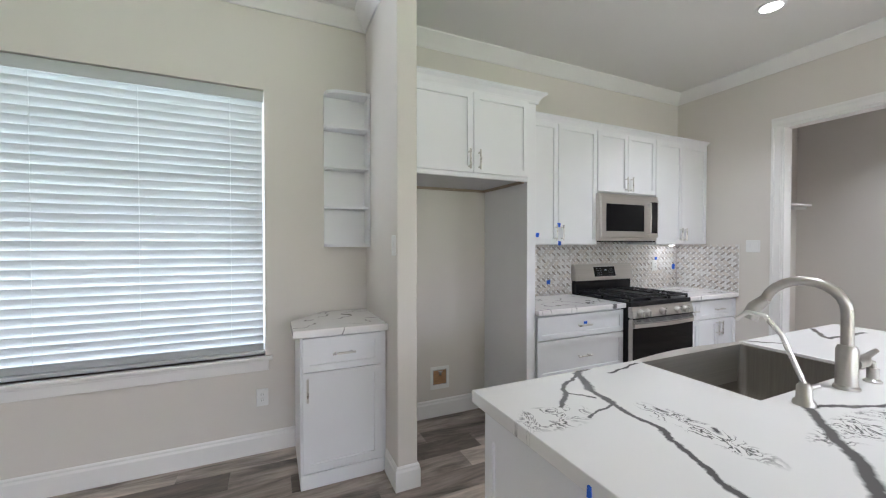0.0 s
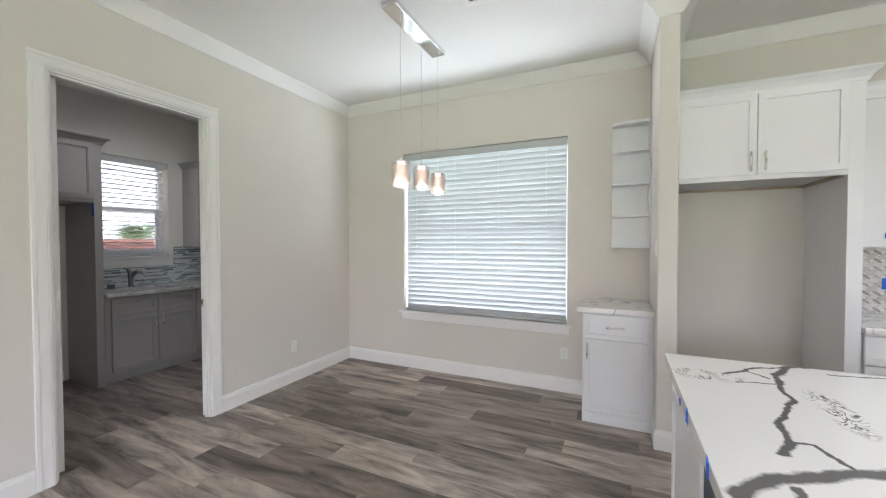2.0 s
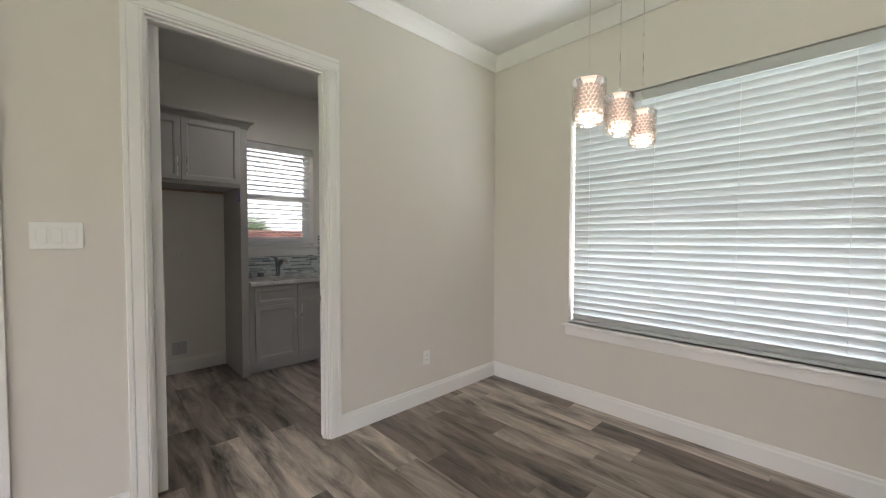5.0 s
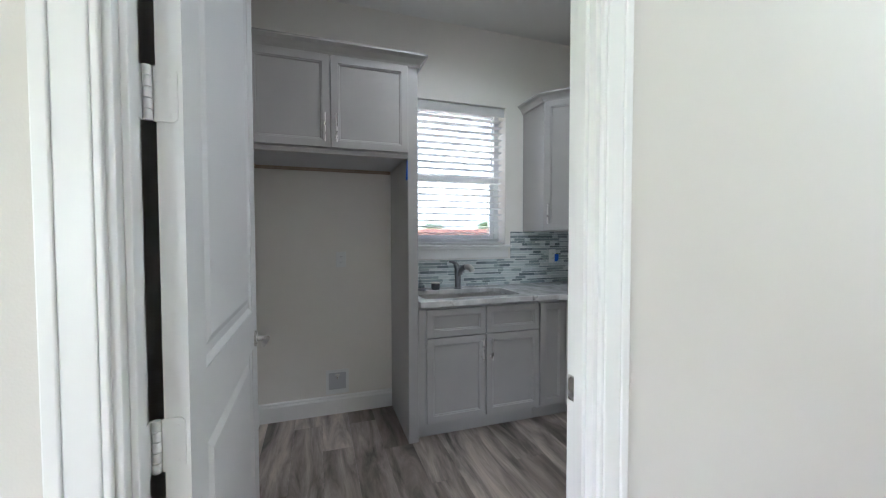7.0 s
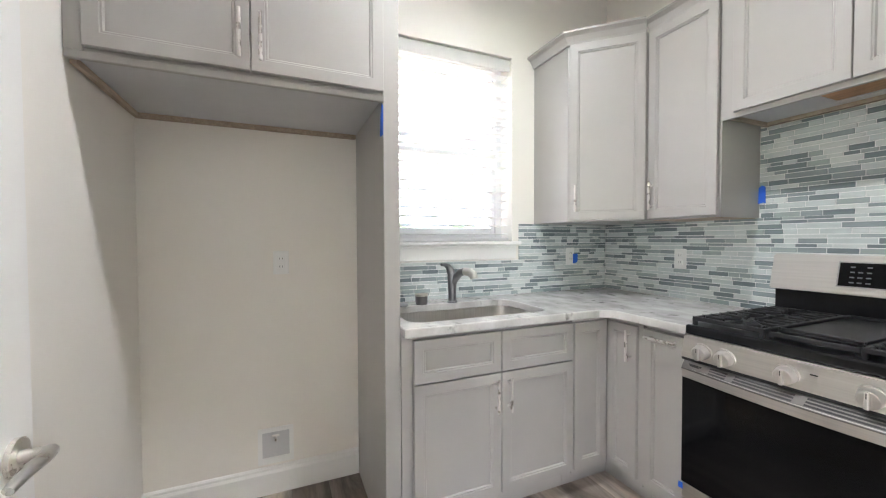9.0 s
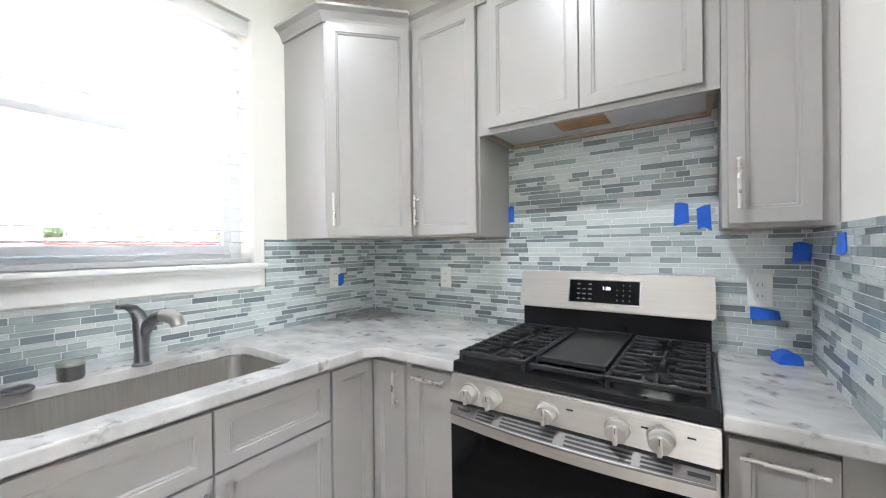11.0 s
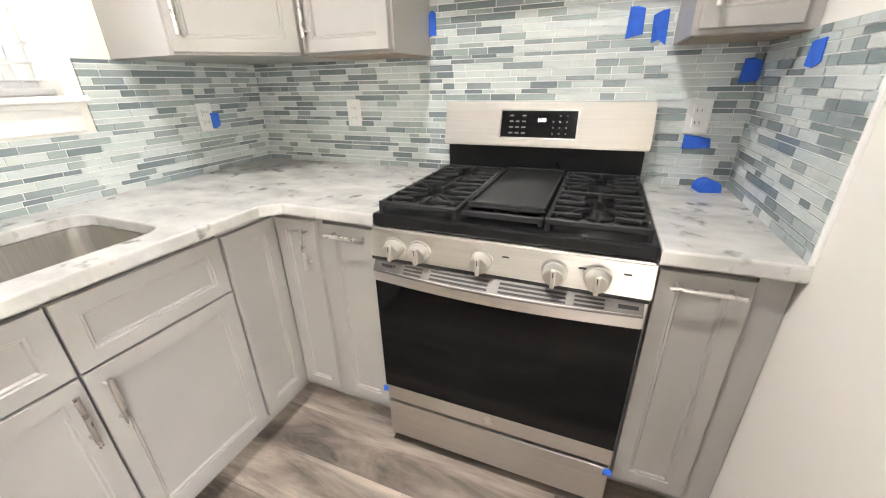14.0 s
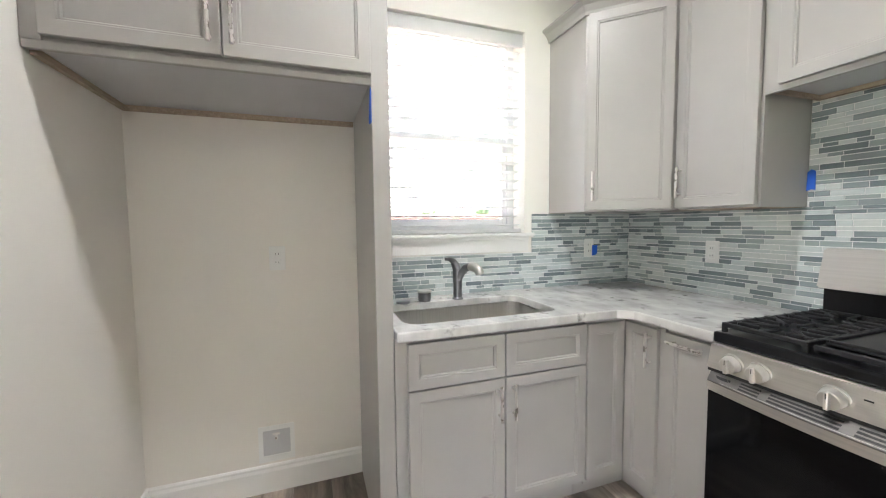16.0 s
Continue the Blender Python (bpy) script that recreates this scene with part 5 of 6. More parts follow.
    part("griddle", bm, IRON, t, "flat cast iron griddle")
    return t


rg = range_thing(pose(-3.888, 2.318, 0), "stainless gas range with black grates and a griddle")
r2 = copy_thing(rg, pose(2.452, 2.362, 0))
tagged(r2, "stainless gas range between the white cabinets")

# ---- white kitchen ----


def white_cab(name, x0, x1, y, z0, z1, label, group=""):
    t = thing(name, pose(x0, y, 0), label, "cabinet", group)
    part("body", blk(0, x1 - x0, 0.010, NY - y - 0.002, z0, z1), WHITE, t)
    return t


fw = thing("refrigerator_surround", pose(0.607, 2.415, 0), "white cabinet above an empty refrigerator niche with a side panel", "cabinet")
d = NY - 2.415 - 0.002
part("body", blk(0, 0.892, 0, d, 1.852, 2.40), WHITE, fw)
part("underside", blk(0.0, 0.888, 0.02, d, 1.843, 1.851), SOFFIT, fw)
part("light_rail", blk(0, 0.892, 0, 0.02, 1.832, 1.852, bevel=0.003), WHITE, fw)
part("cleat", blk(0.004, 0.886, d - 0.02, d, 1.825, 1.843), CLEAT, fw, "raw wood cleat under the cabinet")
part("cleat", blk(0.868, 0.886, 0.03, d - 0.022, 1.825, 1.843), CLEAT, fw, "raw wood cleat under the cabinet")
part("side_panel", blk(0.892, 0.966, 0, d, 0, 2.40, bevel=0.002), WHITE, fw)
a = shaker(fw, "door", 0.004, 0.447, 1.862, 2.388, WHITE)
white_pull(a, 0.447 - 0.036, 1.945)
a = shaker(fw, "door", 0.451, 0.889, 1.862, 2.388, WHITE)
white_pull(a, 0.451 + 0.036, 1.945)
crown_top(fw, 0, 0.966, 2.40, WHITE, 0.3, False, True, 0.06)

UYW = 2.70
for x0, x1, z0, hz, lb in ((1.577, 2.452, 1.385, 1.485, "tall white two-door wall cabinet"), (2.454, 3.208, 1.852, 1.935, "short white two-door wall cabinet above the microwave"),
                           (3.21, EX - 0.004, 1.385, 1.485, "tall white two-door wall cabinet against the wall")):
    t = white_cab("wall_cabinet", x0, x1, UYW, z0, 2.40, lb, "white wall cabinets")
    w = x1 - x0
    a = shaker(t, "door", 0.004, w / 2 - 0.002, z0 + 0.006, 2.388, WHITE)
    white_pull(a, w / 2 - 0.034, hz)
    a = shaker(t, "door", w / 2 + 0.002, w - 0.004, z0 + 0.006, 2.388, WHITE)
    white_pull(a, w / 2 + 0.034, hz)
    crown_top(t, 0, w, 2.40, WHITE, 0.2, False, False, 0.045)

BYW = 2.415
t = white_cab("drawer_cabinet", 1.577, 2.448, BYW, 0.10, 0.875, "white three-drawer base cabinet")
part("toe_kick", blk(0, 0.871, 0.07, 0.088, 0, 0.10), WHITE, t)
for z0, z1 in ((0.69, 0.862), (0.405, 0.682), (0.115, 0.397)):
    a = shaker(t, "drawer", 0.006, 0.866, z0, z1, WHITE)
    white_pull(a, 0.435, (z0 + z1) / 2, False)
t = white_cab("base_cabinet", 3.215, EX - 0.004, BYW, 0.10, 0.875, "white base cabinet with drawers over doors")
part("toe_kick", blk(0, 0.781, 0.07, 0.088, 0, 0.10), WHITE, t)
a = shaker(t, "drawer", 0.006, 0.20, 0.69, 0.862, WHITE)
white_pull(a, 0.10, 0.776, False)
shaker(t, "door", 0.006, 0.20, 0.115, 0.682, WHITE)
a = shaker(t, "drawer", 0.206, 0.776, 0.69, 0.862, WHITE)
white_pull(a, 0.49, 0.776, False)
for x0, x1, hx in ((0.206, 0.489, 0.46), (0.493, 0.776, 0.522)):
    a = shaker(t, "door", x0, x1, 0.115, 0.682, WHITE)
    white_pull(a, hx, 0.60)
counter("countertop", [(1.575, 2.375), (2.4495, 2.375), (2.4495, NY - 0.001), (1.575, NY - 0.001)], 0.8755, CT, QUARTZ, "white quartz counter with dark veins beside the range")
counter("countertop", [(3.2125, 2.375), (EX - 0.001, 2.375), (EX - 0.001, NY - 0.001), (3.2125, NY - 0.001)], 0.8755, CT, QUARTZ, "white quartz counter running to the wall")

mw = thing("microwave", pose(2.436, 2.645, 1.42), "stainless over-range microwave with a black window", "microwave")
w = 0.74
part("body", blk(0, w, 0.0, NY - 2.645 - 0.002, 0, 0.416, bevel=0.003), STEEL, mw)
part("vent_grille", blk(0.005, w - 0.005, -0.012, 0.0, 0.386, 0.414, bevel=0.002), STEEL, mw)
dr = part("door", blk(0.004, 0.60, -0.022, -0.001, 0.03, 0.384, bevel=0.004), STEEL, mw)
part("window", blk(0.06, 0.535, -0.025, -0.0225, 0.085, 0.325, bevel=0.001), BLACKGLASS, dr)
bm = tube(bmesh.new(), [(0.578, -0.055, 0.06), (0.578, -0.06, 0.2), (0.578, -0.055, 0.35)], 0.009, 10)
for z in (0.075, 0.335):
    tube(bm, [(0.578, -0.02, z), (0.578, -0.055, z)], 0.007, 8)
part("handle", bm, STEEL, dr, smooth=True)
part("control_panel", blk(0.604, w - 0.004, -0.02, -0.001, 0.03, 0.384, bevel=0.003), STEEL, mw)
part("keypad", blk(0.62, w - 0.02, -0.0225, -0.0205, 0.07, 0.36, bevel=0.001), BLACKGLASS, mw, "black keypad")
part("underside", blk(0.02, w - 0.02, 0.0, 0.30, -0.012, 0.0), DARK, mw)

uc = thing("under_cabinet_light", pose(3.72, 2.86, 1.385), "small round light under the white wall cabinet, lit", "cabinet light")
part("housing", lathe(bmesh.new(), [(0.034, -0.012), (0.036, -0.009), (0.036, -0.001)], 0, 0, 24), PLASTIC, uc, smooth=True)
part("lens", lathe(bmesh.new(), [(0.027, -0.0135), (0.027, -0.012)], 0, 0, 24), LENS, uc)
d = bpy.data.lights.new("lamp", "AREA")
d.shape, d.size, d.energy, d.color = "DISK", 0.05, 0.05, (1.0, 0.96, 0.90)
o = new("lamp", d)
o.parent = uc
o.location = (0, 0, -0.016)

# small cabinet and corner shelf beside the wing wall
sc = thing("small_cabinet", pose(-0.012, 2.475, 0), "small white cabinet with one drawer and one door", "cabinet")
part("body", blk(0, 0.494, 0, NY - 2.475 - 0.016, 0.0, 0.872), WHITE, sc)
part("plinth", blk(0, 0.476, -0.012, 0, 0.0, 0.085, bevel=0.003), WHITE, sc)
a = shaker(sc, "drawer", 0.012, 0.462, 0.668, 0.86, WHITE, rail=0.05)
white_pull(a, 0.237, 0.766, False)
a = shaker(sc, "door", 0.012, 0.462, 0.10, 0.664, WHITE)
white_pull(a, 0.037, 0.575)
counter("countertop", [(-0.05, 2.42), (0.484, 2.42), (0.484, NY - 0.001), (0.17, NY - 0.001), (-0.05, 2.74)], 0.873, CT, QUARTZ, "white quartz top with a clipped corner")
sh = thing("corner_shelf", pose(0.485, NY, 1.372), "white open corner shelf with rounded shelves", "shelf")
part("back_panel", blk(-0.30, 0.0, -0.012, -0.001, 0, 1.075, bevel=0.003), WHITE, sh)
part("side_panel", blk(-0.014, -0.001, -0.145, -0.012, 0, 1.075, bevel=0.003), WHITE, sh)
for z, th in ((0.0, 0.018), (0.265, 0.018), (0.54, 0.018), (0.815, 0.018), (1.053, 0.022)):
    pts = [(-0.014, -0.012)] + [(-0.014 - 0.286 * math.cos(radians(a)) ** 0.6, -0.012 - 0.13 * math.sin(radians(a)) ** 0.6) for a in range(0, 91, 9)]
    bm = prism(bmesh.new(), pts, z, z + th)
    part("shelf_board", bm, WHITE, sh)

# island
ix0, ix1, iy0, iy1 = 0.443, 2.90, -0.10, 1.302
isl = thing("kitchen_island", pose(0.48, 0.62, 0), "white kitchen island base with a slate back panel", "island")
part("body", slab("y", 0.02, 0.64, 0.02, 2.36, 0.10, 0.873, [(0.62, 1.56, 0.60, 0.9)]), WHITE, isl)
part("toe_kick", blk(0.02, 2.36, 0.03, 0.58, 0, 0.10), WHITE, isl)
end = part("end_panel", blk(0.0, 0.02, 0.0, 0.645, 0.0, 0.873), WHITE, isl, "white framed end panel")
for nm, a in (("stile", (0.60, 0.645, 0.0, 0.873)), ("stile", (0.0, 0.045, 0.0, 0.873)), ("rail", (0.045, 0.60, 0.78, 0.873)), ("rail", (0.045, 0.60, 0.0, 0.12))):
    part(nm, blk(-0.010, -0.0002, *a), WHITE, end)
part("end_panel", blk(2.36, 2.38, 0.0, 0.645, 0.0, 0.873), WHITE, isl)
# dark blue-grey panels below the overhanging top
part("back_panel", blk(0.02, 2.36, 0.0, 0.02, 0.0, 0.873), SLATE, isl, "dark slate-coloured back panel")
part("knee_panel", blk(0.0, 0.02, -0.55, -0.002, 0.0, 0.873), SLATE, isl, "dark slate-coloured knee panel")
sx0, sx1, sy0 = 1.205, 1.935, 0.865
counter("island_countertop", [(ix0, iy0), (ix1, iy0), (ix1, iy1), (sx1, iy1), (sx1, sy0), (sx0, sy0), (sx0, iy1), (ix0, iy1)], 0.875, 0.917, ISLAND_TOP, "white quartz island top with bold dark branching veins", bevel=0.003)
ks = thing("apron_sink", pose(1.57, 1.085, 0.66), "stainless farmhouse sink with a bowed apron", "sink")
part("basin", bowl(bmesh.new(), -0.355, 0.355, -0.205, 0.205, 0.03, 0.0, 0.245), SHADED_SINK, ks, smooth=True)
pts = [(-0.375, 0.20)] + [(-0.375 + 0.75 * i / 16, 0.228 + 0.035 * math.sin(math.pi * i / 16)) for i in range(17)] + [(0.375, 0.20)]
part("apron", prism(bmesh.new(), pts, -0.02, 0.25), STEEL, ks, "bowed steel apron front")
part("drain", lathe(bmesh.new(), [(0.05, 0.001), (0.046, 0.005), (0.03, 0.002)], 0, 0, 20), STEEL, ks, smooth=True)
IC = 0.917
fa = thing("faucet", pose(1.575, 0.80, IC), "tall brushed nickel gooseneck faucet with a pull-down head", "faucet")
part("base", lathe(bmesh.new(), [(0.034, 0.0), (0.034, 0.008), (0.028, 0.014), (0.028, 0.13), (0.022, 0.145)], 0, 0, 22), FAUCET, fa, smooth=True)
arc = [(0, 0, 0.14), (0, 0, 0.22)] + [(-0.045 * (1 - math.cos(radians(a))), 0.095 * (1 - math.cos(radians(a))), 0.25 + 0.10 * math.sin(radians(a))) for a in range(0, 171, 15)]
sp = part("spout", tube(bmesh.new(), arc, 0.0165, 14), FAUCET, fa, smooth=True)
e = Vector(arc[-1])
part("spray_head", tube(bmesh.new(), [e, e + Vector((-0.012, 0.026, -0.03)), e + Vector((-0.02, 0.04, -0.075))], [0.019, 0.024, 0.026], 16), FAUCET, sp, "flared spray head", True)
lv = part("lever", tube(bmesh.new(), [(0.02, -0.01, 0.085), (0.06, -0.02, 0.09), (0.075, -0.024, 0.105), (0.12, -0.03, 0.12)], [0.022, 0.02, 0.01, 0.008], 12), FAUCET, fa, smooth=True)
ft = thing("filter_tap", pose(1.29, 0.795, IC), "slim chrome drinking-water tap", "tap")
part("base", lathe(bmesh.new(), [(0.028, 0.0), (0.027, 0.01), (0.02, 0.018), (0.018, 0.055), (0.012, 0.065)], 0, 0, 18), FAUCET, ft, smooth=True)
part("spout", tube(bmesh.new(), [(0, 0, 0.06), (-0.01, 0.02, 0.12), (-0.025, 0.045, 0.20), (-0.045, 0.08, 0.255), (-0.07, 0.115, 0.262), (-0.085, 0.14, 0.235)], 0.0075, 10), NICKEL, ft, smooth=True)
part("lever", tube(bmesh.new(), [(0.015, 0, 0.045), (0.06, -0.01, 0.05)], [0.008, 0.006], 8), FAUCET, ft, smooth=True)
sd = thing("soap_dispenser", pose(1.74, 0.79, IC), "brushed nickel soap dispenser on the island", "soap dispenser")
part("base", lathe(bmesh.new(), [(0.024, 0.0), (0.024, 0.006), (0.016, 0.012), (0.016, 0.05)], 0, 0, 18), FAUCET, sd, smooth=True)
part("nozzle", tube(bmesh.new(), [(0, 0, 0.045), (0, 0, 0.065), (-0.02, 0.03, 0.072), (-0.035, 0.06, 0.06)], [0.011, 0.011, 0.009, 0.007], 10), FAUCET, sd, smooth=True)

# back room shelf
bs = thing("wall_shelf", pose(4.66, 2.6, 1.80), "white wall shelf on a bracket in the back room", "shelf")
part("board", blk(-0.53, 0.53, -0.30, -0.001, 0, 0.02, bevel=0.003), TRIM, bs)
part("cleat", blk(-0.53, 0.53, -0.02, -0.001, -0.07, 0.0), TRIM, bs)
part("bracket", prism(bmesh.new(), [(0.50, -0.26), (0.52, -0.26), (0.52, -0.02), (0.50, -0.02)], -0.03, 0.0), TRIM, bs)

# ---- blue tape ----


def tape(m, w, h, seed, label="torn piece of blue painter's tape"):
    """A torn strip lying on a face: local x across, z up, -y out of it."""
    r = random.Random(seed)
    pts = [(-w / 2 + r.uniform(-.1, .1) * w, -h / 2), (0, -h / 2 + r.uniform(-.12, .12) * h), (w / 2, -h / 2 + r.uniform(-.1, .2) * h), (w / 2 + r.uniform(-.1, .1) * w, h / 2 + r.uniform(-.2, .1) * h),
           (r.uniform(-.1, .1) * w, h / 2 + r.uniform(-.1, .1) * h), (-w / 2, h / 2 + r.uniform(-.2, .1) * h)]
    bm = bmesh.new()
    f, b = [bm.verts.new((x, -0.0012 - r.uniform(0, 0.006) * (i % 3 == 0), z)) for i, (x, z) in enumerate(pts)], [bm.verts.new((x, 0.0, z)) for x, z in pts]
    bm.faces.new(f), bm.faces.new(b[::-1])
    for i in range(6):
        bm.faces.new((f[i], b[i], b[(i + 1) % 6], f[(i + 1) % 6]))
    o = solid("tape_strip", bm, TAPE, label, "tape", kind="thing", group="blue painter's tape")
    o.matrix_world = m
    return o


TG = GY - 0.0095
tape(pose(-4.362, 1.1755, 1.74), 0.028, 0.12, 60, "strip of blue painter's tape inside the refrigerator niche")
for i, (x, z, w, h) in enumerate(((-3.962, 1.478, 0.032, 0.085), (-3.235, 1.436, 0.048, 0.09), (-3.163, 1.42, 0.048, 0.09))):
    tape(pose(x, TG, z), w, h, i)
tape(pose(WX + 0.0165, 2.672, 1.135, 0, 0, 90), 0.04, 0.07, 11)
tape(pose(-2.985, TG - 0.001, 1.066), 0.085, 0.045, 12)
tape(pose(GX - 0.013, 2.945, 1.285, 0, 0, -90), 0.03, 0.06, 13)
tape(pose(-2.888, TG, 1.285), 0.045, 0.07, 14)
tape(pose(GX - 0.0095, 2.60, 1.315, 0, 0, -90), 0.075, 0.05, 15)
# a loose curl of tape standing on the counter in the corner
bm = bmesh.new()
arch = [(-0.033 * math.cos(radians(a)), 0.040 * math.sin(radians(a)) ** 0.7) for a in range(0, 181, 20)]
rows = [[bm.verts.new((x * k, y, z * k + 0.0005)) for x, z in arch] for k in (1.0, 0.975) for y in (-0.034, 0.030)]
for a, b in ((0, 1), (3, 2), (2, 0), (1, 3)):
    for i in range(len(arch) - 1):
        bm.faces.new((rows[a][i], rows[a][i + 1], rows[b][i + 1], rows[b][i]))
bm.faces.new(rows[0])
bm.faces.new([rows[k][0] for k in (0, 1, 3, 2)]), bm.faces.new([rows[k][-1] for k in (0, 2, 3, 1)])
curl = solid("tape_strip", bm, TAPE, "curled loop of blue painter's tape on the granite", "tape", kind="thing", group="blue painter's tape")
curl.matrix_world = pose(-2.937, 2.90, CT, 0, 0, 14)
tape(pose(-3.882, 2.271, 0.275), 0.018, 0.026, 18)
tape(pose(-3.14, 2.271, 0.205), 0.025, 0.03, 19)
for i, (x, z) in enumerate(((2.02, 1.55), (2.03, 1.40), (1.80, 1.466))):
    tape(pose(x, 2.68, z), 0.028, 0.035, 30 + i)
tape(pose(2.176, NY - 0.0105, 1.038), 0.04, 0.04, 40)
tape(pose(1.94, NY - 0.0105, 1.133), 0.045, 0.085, 47)
tape(pose(3.63, NY - 0.0175, 1.235), 0.03, 0.03, 41)
tape(pose(3.93, NY - 0.0105, 1.14), 0.05, 0.05, 42)
tape(pose(2.0, 2.362, 0.80), 0.03, 0.02, 43)
tape(pose(ix0 - 0.0005, 0.80, 0.885, 0, 0, -90), 0.012, 0.03, 44)
tape(pose(ix0 - 0.0005, 0.66, 0.898, 0, 0, -90), 0.025, 0.05, 45)
tape(pose(ix0 - 0.0005, 0.36, 0.897, 0, 0, -90), 0.02, 0.05, 46)

# ---- outdoors ----
solid("ground", slab("z", -0.35, -0.2, -60, -5.2, -60, 60), SOIL, "bare pale soil yard behind the house", "ground")
solid("ground", slab("z", -0.35, -0.2, -5.2, 60, 3.3, 60), GRASS, "mown lawn beside the house", "ground")
solid("ground", slab("z", -0.35, -0.2, -5.2, 60, -60, -6.2), GRASS, "mown lawn in front of the house", "ground")
solid("patio", slab("z", -0.2, -0.06, -7.5, GX - 0.001, -6.2, SY - 0.21), CONCRETE, "pale concrete patio outside the back door", "patio")
solid("backdrop", blk(-58.5, -58, -59, 59, -0.2, 30), glow("sky_haze", (0.93, 0.96, 1.0), 0.30), "pale hazy sky beyond the garden", "backdrop")
fence = thing("brick_wall", pose(-10.2, 0, -0.2), "reddish brick garden wall with a coping", "garden wall")
part("wall", blk(-0.12, 0.12, -18, 22, 0, 1.62), BRICK, fence)
part("coping", blk(-0.16, 0.16, -18, 22, 1.62, 1.70, bevel=0.01), BRICK, fence)
for y in range(-18, 23, 4):
    part("pillar", blk(-0.22, 0.22, y - 0.22, y + 0.22, 0, 1.82, bevel=0.02), BRICK, fence)
bm = bmesh.new()
for k in range(22):
    for i in range(120):
        y = -12 + i * 0.225 + (k % 2) * 0.11
        box(bm, 0.118, 0.127, y, y + 0.212, 0.01 + k * 0.073, 0.072 + k * 0.073)
tagged(part("brick_courses", bm, BRICK, fence, "courses of red brick"), kind="stuff")


def tree(x, y, h, seed):
    r = random.Random(seed)
    t = thing("tree", pose(x, y, -0.2), "leafy green tree beyond the garden wall", "tree", "trees beyond the wall")
    bm = tube(bmesh.new(), [(0, 0, 0), (0.05, 0, h * 0.25), (0.0, 0.06, h * 0.5), (0.1, 0, h * 0.8)], [0.16, 0.12, 0.09, 0.03], 9)
    for k in range(7):
        a, z = r.uniform(0, 6.28), h * r.uniform(0.3, 0.6)
        tube(bm, [(0, 0, z), (math.cos(a) * h * 0.16, math.sin(a) * h * 0.16, z + h * 0.12), (math.cos(a) * h * 0.26, math.sin(a) * h * 0.26, z + h * 0.2)], [0.06, 0.04, 0.015], 6)
    part("trunk", bm, BARK, t)
    vs, fs = [], []
    clumps = [(Vector((r.gauss(0, h * 0.15), r.gauss(0, h * 0.15), h * r.uniform(0.4, 0.95))), h * r.uniform(0.06, 0.13)) for _ in range(26)]
    for c, s in clumps:
        for _ in range(110):
            p = c + Vector((r.gauss(0, s), r.gauss(0, s), r.gauss(0, s * 0.7)))
            u, v = Vector((r.gauss(0, 1), r.gauss(0, 1), r.gauss(0, 1))).normalized() * 0.07, Vector((r.gauss(0, 1), r.gauss(0, 1), r.gauss(0, 1))).normalized() * 0.05
            b = len(vs)
            vs += [tuple(p - u), tuple(p + v), tuple(p + u), tuple(p - v)]
            fs.append((b, b + 1, b + 2, b + 3))
    me = bpy.data.meshes.new("crown")
    me.from_pydata(vs, [], fs)
    me.materials.append(LEAF)
    o = new("crown", me)
    o.parent = t
    return t


for i, (x, y, h) in enumerate(((-24, 4.5, 2.5), (-28, 8.5, 2.9), (-25, -1.5, 2.4), (-30, 1.5, 2.8), (-27, 12.5, 2.7), (-33, 5.5, 3.0))):
    tree(x, y, h, 70 + i)

# ---- pieces: backsplash tiles and floor planks ----


def pieces(name, boxes, material, parent, near, limit=290):
    """Small boxes (x0, x1, y0, y1, z0, z1): the near ones as parts of their own that share meshes by size, the rest joined."""
    cache, count, vs, fs = {}, 0, [], []
    quads = ((0, 2, 3, 1), (4, 5, 7, 6), (0, 1, 5, 4), (2, 6, 7, 3), (0, 4, 6, 2), (1, 3, 7, 5))
    for b in boxes:
        sz = (round(b[1] - b[0], 3), round(b[3] - b[2], 3), round(b[5] - b[4], 3))
        if near(b) and count < limit:
            if sz not in cache:
                me = bpy.data.meshes.new(name)
                me.from_pydata([(x, y, z) for z in (0, sz[2]) for y in (0, sz[1]) for x in (0, sz[0])], [], quads)
                me.materials.append(material)
                cache[sz] = me
            o = new(name, cache[sz])
            o.parent = parent
            o.matrix_parent_inverse = parent.matrix_world.inverted()
            o.location = (b[0], b[2], b[4])
            count += 1
        else:
            k = len(vs)
            vs += [(x, y, z) for z in (b[4], b[5]) for y in (b[2], b[3]) for x in (b[0], b[1])]
            fs += [[k + i for i in q] for q in quads]
    if vs:
        me = bpy.data.meshes.new(name + "_field")
        me.from_pydata(vs, [], fs)
        me.materials.append(material)
        o = new(name + "_field", me)
        o.parent = parent
        o.matrix_parent_inverse = parent.matrix_world.inverted()
        tagged(o, kind="stuff")


ROWS = [0.0218, 0.0138, 0.0218, 0.0218, 0.0138]


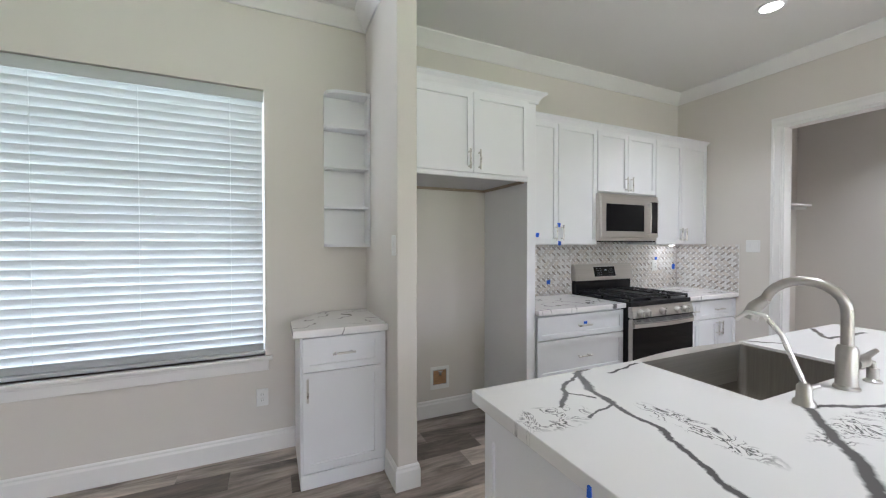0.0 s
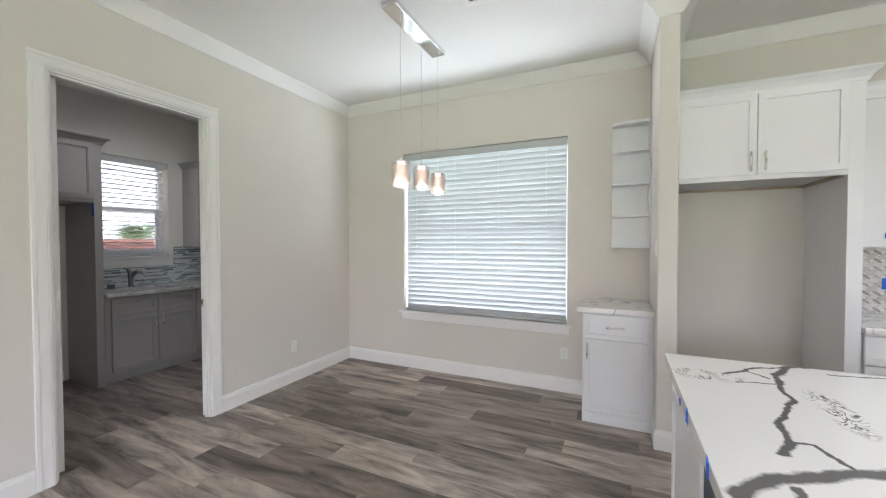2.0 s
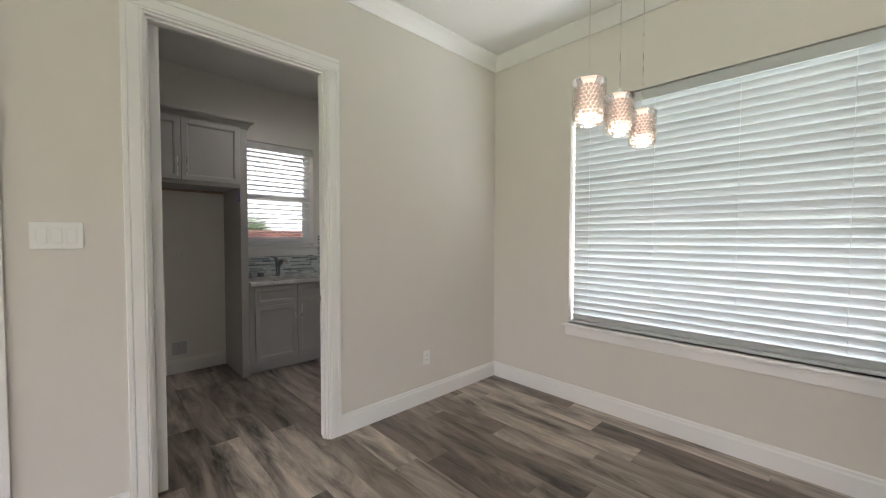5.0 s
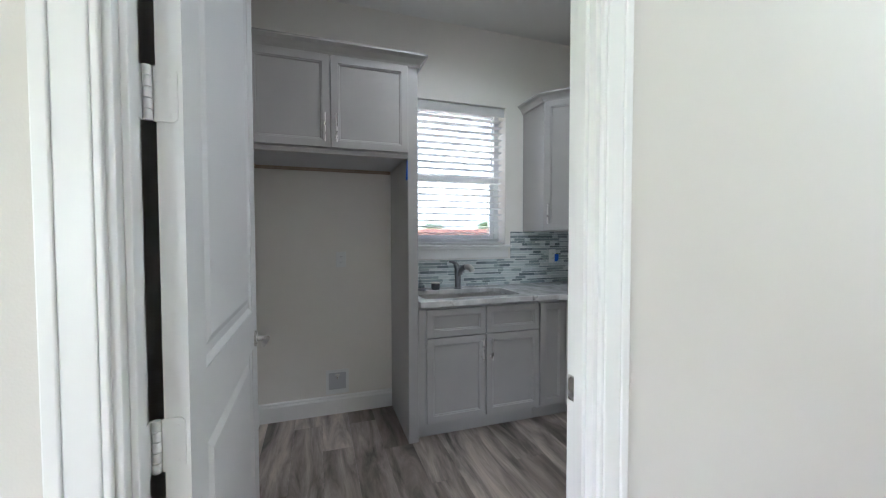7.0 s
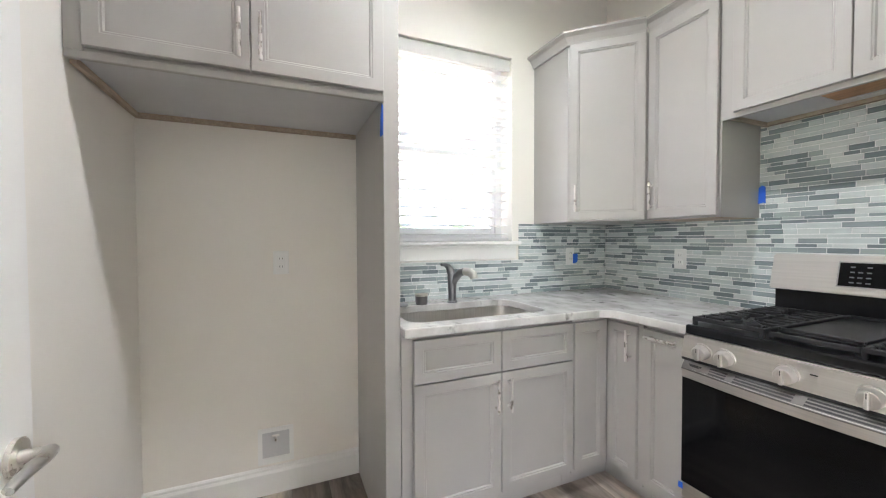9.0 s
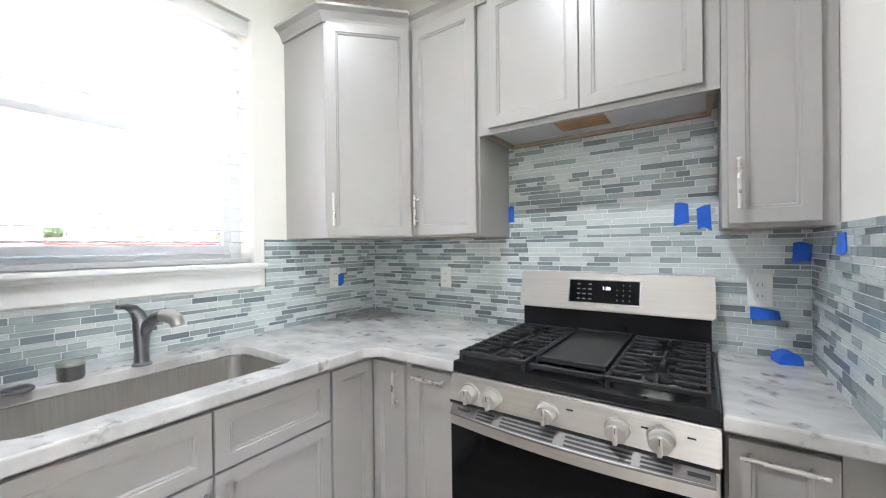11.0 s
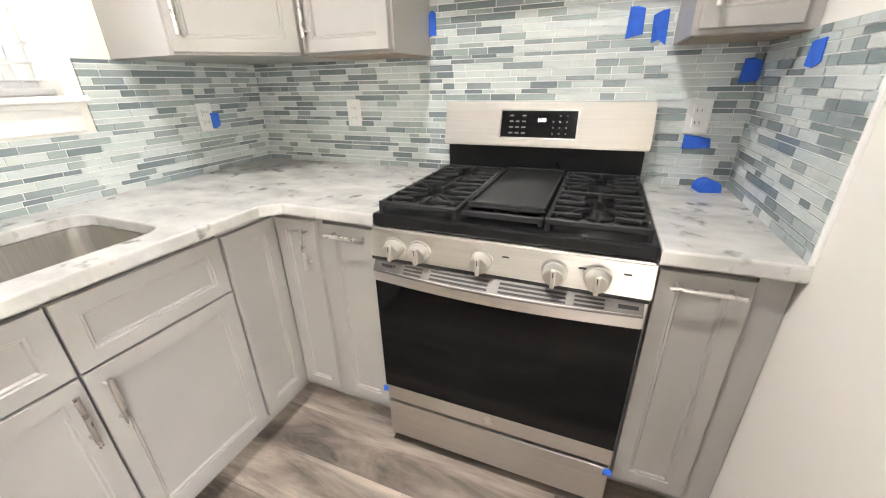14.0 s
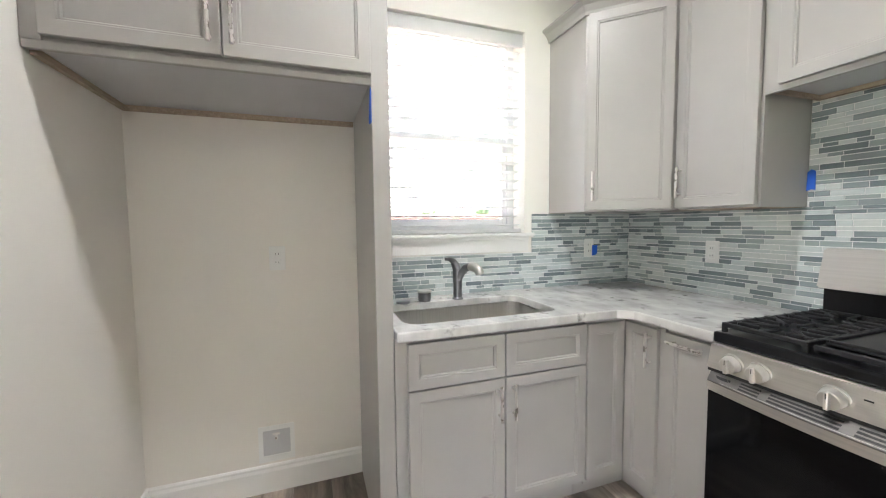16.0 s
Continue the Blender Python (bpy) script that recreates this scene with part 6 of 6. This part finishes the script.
def mosaic_rows(u0, u1, z0, z1, seed, holes=()):
    """Strips (u0, u1, z0, z1) in courses of two heights with random lengths and narrow joints."""
    r = random.Random(seed)
    out, z, i = [], z0, 0
    while z < z1 - 0.006:
        h = min(ROWS[i % len(ROWS)], z1 - z)
        u = u0 - r.uniform(0, 0.1)
        while u < u1:
            n = r.choice((0.048, 0.074, 0.098, 0.098, 0.148))
            a, b = max(u, u0), min(u + n, u1)
            if b - a > 0.008 and not any(a < q[1] and b > q[0] and z < q[3] and z + h > q[2] for q in holes):
                out.append((a, b, z, z + h))
            elif b - a > 0.008:
                for q in holes:
                    if a < q[1] and b > q[0] and z < q[3] and z + h > q[2]:
                        if q[0] - a > 0.006:
                            out.append((a, q[0], z, z + h))
                        if b - q[1] > 0.006:
                            out.append((q[1], b, z, z + h))
            u += n + 0.0033
        z += h + 0.0033
        i += 1
    return out


def backsplash(label, axis, face, out, strips, near, backing):
    t = thing("backsplash", pose(0, 0, 0), label, "backsplash", kind="structure")
    part("grout_bed", backing, GROUT, t)
    r = random.Random(5)
    bx = []
    for u0, u1, z0, z1 in strips:
        d = 0.0075 + r.uniform(0, 0.0012)
        a, b = sorted((face, face + out * d))
        bx.append((u0, u1, a, b, z0, z1) if axis == "y" else (a, b, u0, u1, z0, z1))
    pieces("tile", bx, MOSAIC, t, near)


def bed(axis, face, out, rects):
    bm = bmesh.new()
    for u0, u1, z0, z1 in rects:
        a, b = sorted((face, face + out * 0.0055))
        box(bm, u0, u1, a, b, z0, z1) if axis == "y" else box(bm, a, b, u0, u1, z0, z1)
    return bm


backsplash("grey and white glass strip mosaic behind the range", "y", GY, -1,
           mosaic_rows(WX + 0.009, GX - 0.009, CT + 0.001, 1.366, 1) + mosaic_rows(-3.972, -3.120, 1.367, 1.80, 2),
           lambda b: b[0] > -3.98 and b[4] > 1.0 and b[0] < -3.0, bed("y", GY, -1, [(WX, GX, CT, 1.366), (-3.974, -3.118, 1.366, 1.80)]))
backsplash("grey and white glass strip mosaic behind the sink", "x", WX, 1,
           mosaic_rows(1.243, GY - 0.009, CT + 0.001, 1.366, 3, [(1.20, 2.215, 1.138, 1.40)]),
           lambda b: True, bed("x", WX, 1, [(1.2425, GY - 0.006, CT, 1.137), (2.215, GY - 0.006, 1.137, 1.366)]))
backsplash("grey and white glass strip mosaic on the end wall", "x", GX, -1,
           mosaic_rows(2.314, GY - 0.009, CT + 0.001, 1.372, 4), lambda b: True, bed("x", GX, -1, [(2.311, GY - 0.006, CT, 1.372)]))

solid("trim", blk(GX - 0.0105, GX - 0.0003, 2.302, 2.3105, CT + 0.0005, 1.374, bevel=0.002), TRIM, "white edge strip closing the mosaic", "trim")


def clip(poly, x0, x1, z0, z1):
    for k, lim, s in ((0, x0, 1), (0, x1, -1), (1, z0, 1), (1, z1, -1)):
        res = []
        for i in range(len(poly)):
            a, b = poly[i - 1], poly[i]
            ia, ib = (a[k] - lim) * s >= 0, (b[k] - lim) * s >= 0
            if ia != ib:
                f = (lim - a[k]) / (b[k] - a[k])
                res.append((a[0] + f * (b[0] - a[0]), a[1] + f * (b[1] - a[1])))
            if ib:
                res.append(b)
        poly = res
        if len(poly) < 3:
            return []
    return poly


def lattice(u0, u1, z0, z1):
    """Slanted marble chips in a woven pattern: long chips one way, short ones between them the other way."""
    out = []
    p = 0.058
    for i in range(-40, 120):
        for j in range(-40, 120):
            cx, cz = u0 + (i + j) * p * 0.5, z0 + (i - j) * p * 0.5
            if not (u0 - 0.1 < cx < u1 + 0.1 and z0 - 0.1 < cz < z1 + 0.1):
                continue
            s = 1 if (i + j) % 2 == 0 else -1
            l, w = (0.036, 0.0155) if s > 0 else (0.029, 0.0085)
            a = radians(38 * s)
            c, q = math.cos(a), math.sin(a)
            poly = [(cx + x * c - y * q, cz + x * q + y * c) for x, y in ((-l, 0), (-l + 0.012, -w), (l - 0.012, -w), (l, 0), (l - 0.012, w), (-l + 0.012, w))]
            poly = clip(poly, u0, u1, z0, z1)
            if poly:
                out.append((poly, s))
    return out


def marble_splash(label, axis, face, out, rects):
    t = thing("backsplash", pose(0, 0, 0), label, "backsplash", kind="structure")
    part("grout_bed", bed(axis, face, out, rects), GROUT, t)
    n, rest, kinds = 0, {1: bmesh.new(), -1: bmesh.new()}, {1: MARBLE, -1: MARBLE_DARK}
    for u0, u1, z0, z1 in rects:
        for poly, s in lattice(u0, u1, z0, z1):
            bm = bmesh.new() if n < 280 else rest[s]
            lo, hi = [], []
            for k, d in ((lo, 0.004), (hi, 0.0085)):
                for u, z in poly:
                    k.append(bm.verts.new((u, face + out * d, z) if axis == "y" else (face + out * d, u, z)))
            bm.faces.new(hi)
            for i in range(len(poly)):
                j = (i + 1) % len(poly)
                bm.faces.new((lo[i], lo[j], hi[j], hi[i]))
            if n < 280:
                part("tile", bm, kinds[s], t)
            n += 1
    for s, bm in rest.items():
        if bm.verts:
            tagged(part("tile_field", bm, kinds[s], t), kind="stuff")
        else:
            bm.free()


marble_splash("woven beige and grey marble chip backsplash", "y", NY, -1, [(1.575, 2.452, CT, 1.385), (2.452, 3.21, CT, 1.432), (3.21, EX - 0.01, CT, 1.385)])
marble_splash("woven beige and grey marble chip backsplash on the end wall", "x", EX, -1, [(2.375, NY - 0.01, CT, 1.385)])

fl = thing("plank_floor", pose(0, 0, 0), "grey-brown wood-look vinyl planks", "floor", kind="structure")
r = random.Random(9)
boxes = []
PW, PL = 0.182, 1.22
y = 3.20
while y > -6.1:
    x = -5.1 - r.uniform(0, PL)
    while x < 5.6:
        a, b = max(x, -5.1), min(x + PL, 5.6)
        if b - a > 0.02:
            boxes.append((a + 0.0007, b - 0.0007, y - PW + 0.0014, y, -0.0115, 0.0))
        x += PL
    y -= PW
pieces("plank", boxes, PLANK, fl, lambda b: b[0] > -5.2 and b[1] < 2.6 and b[2] > -1.3, 250)
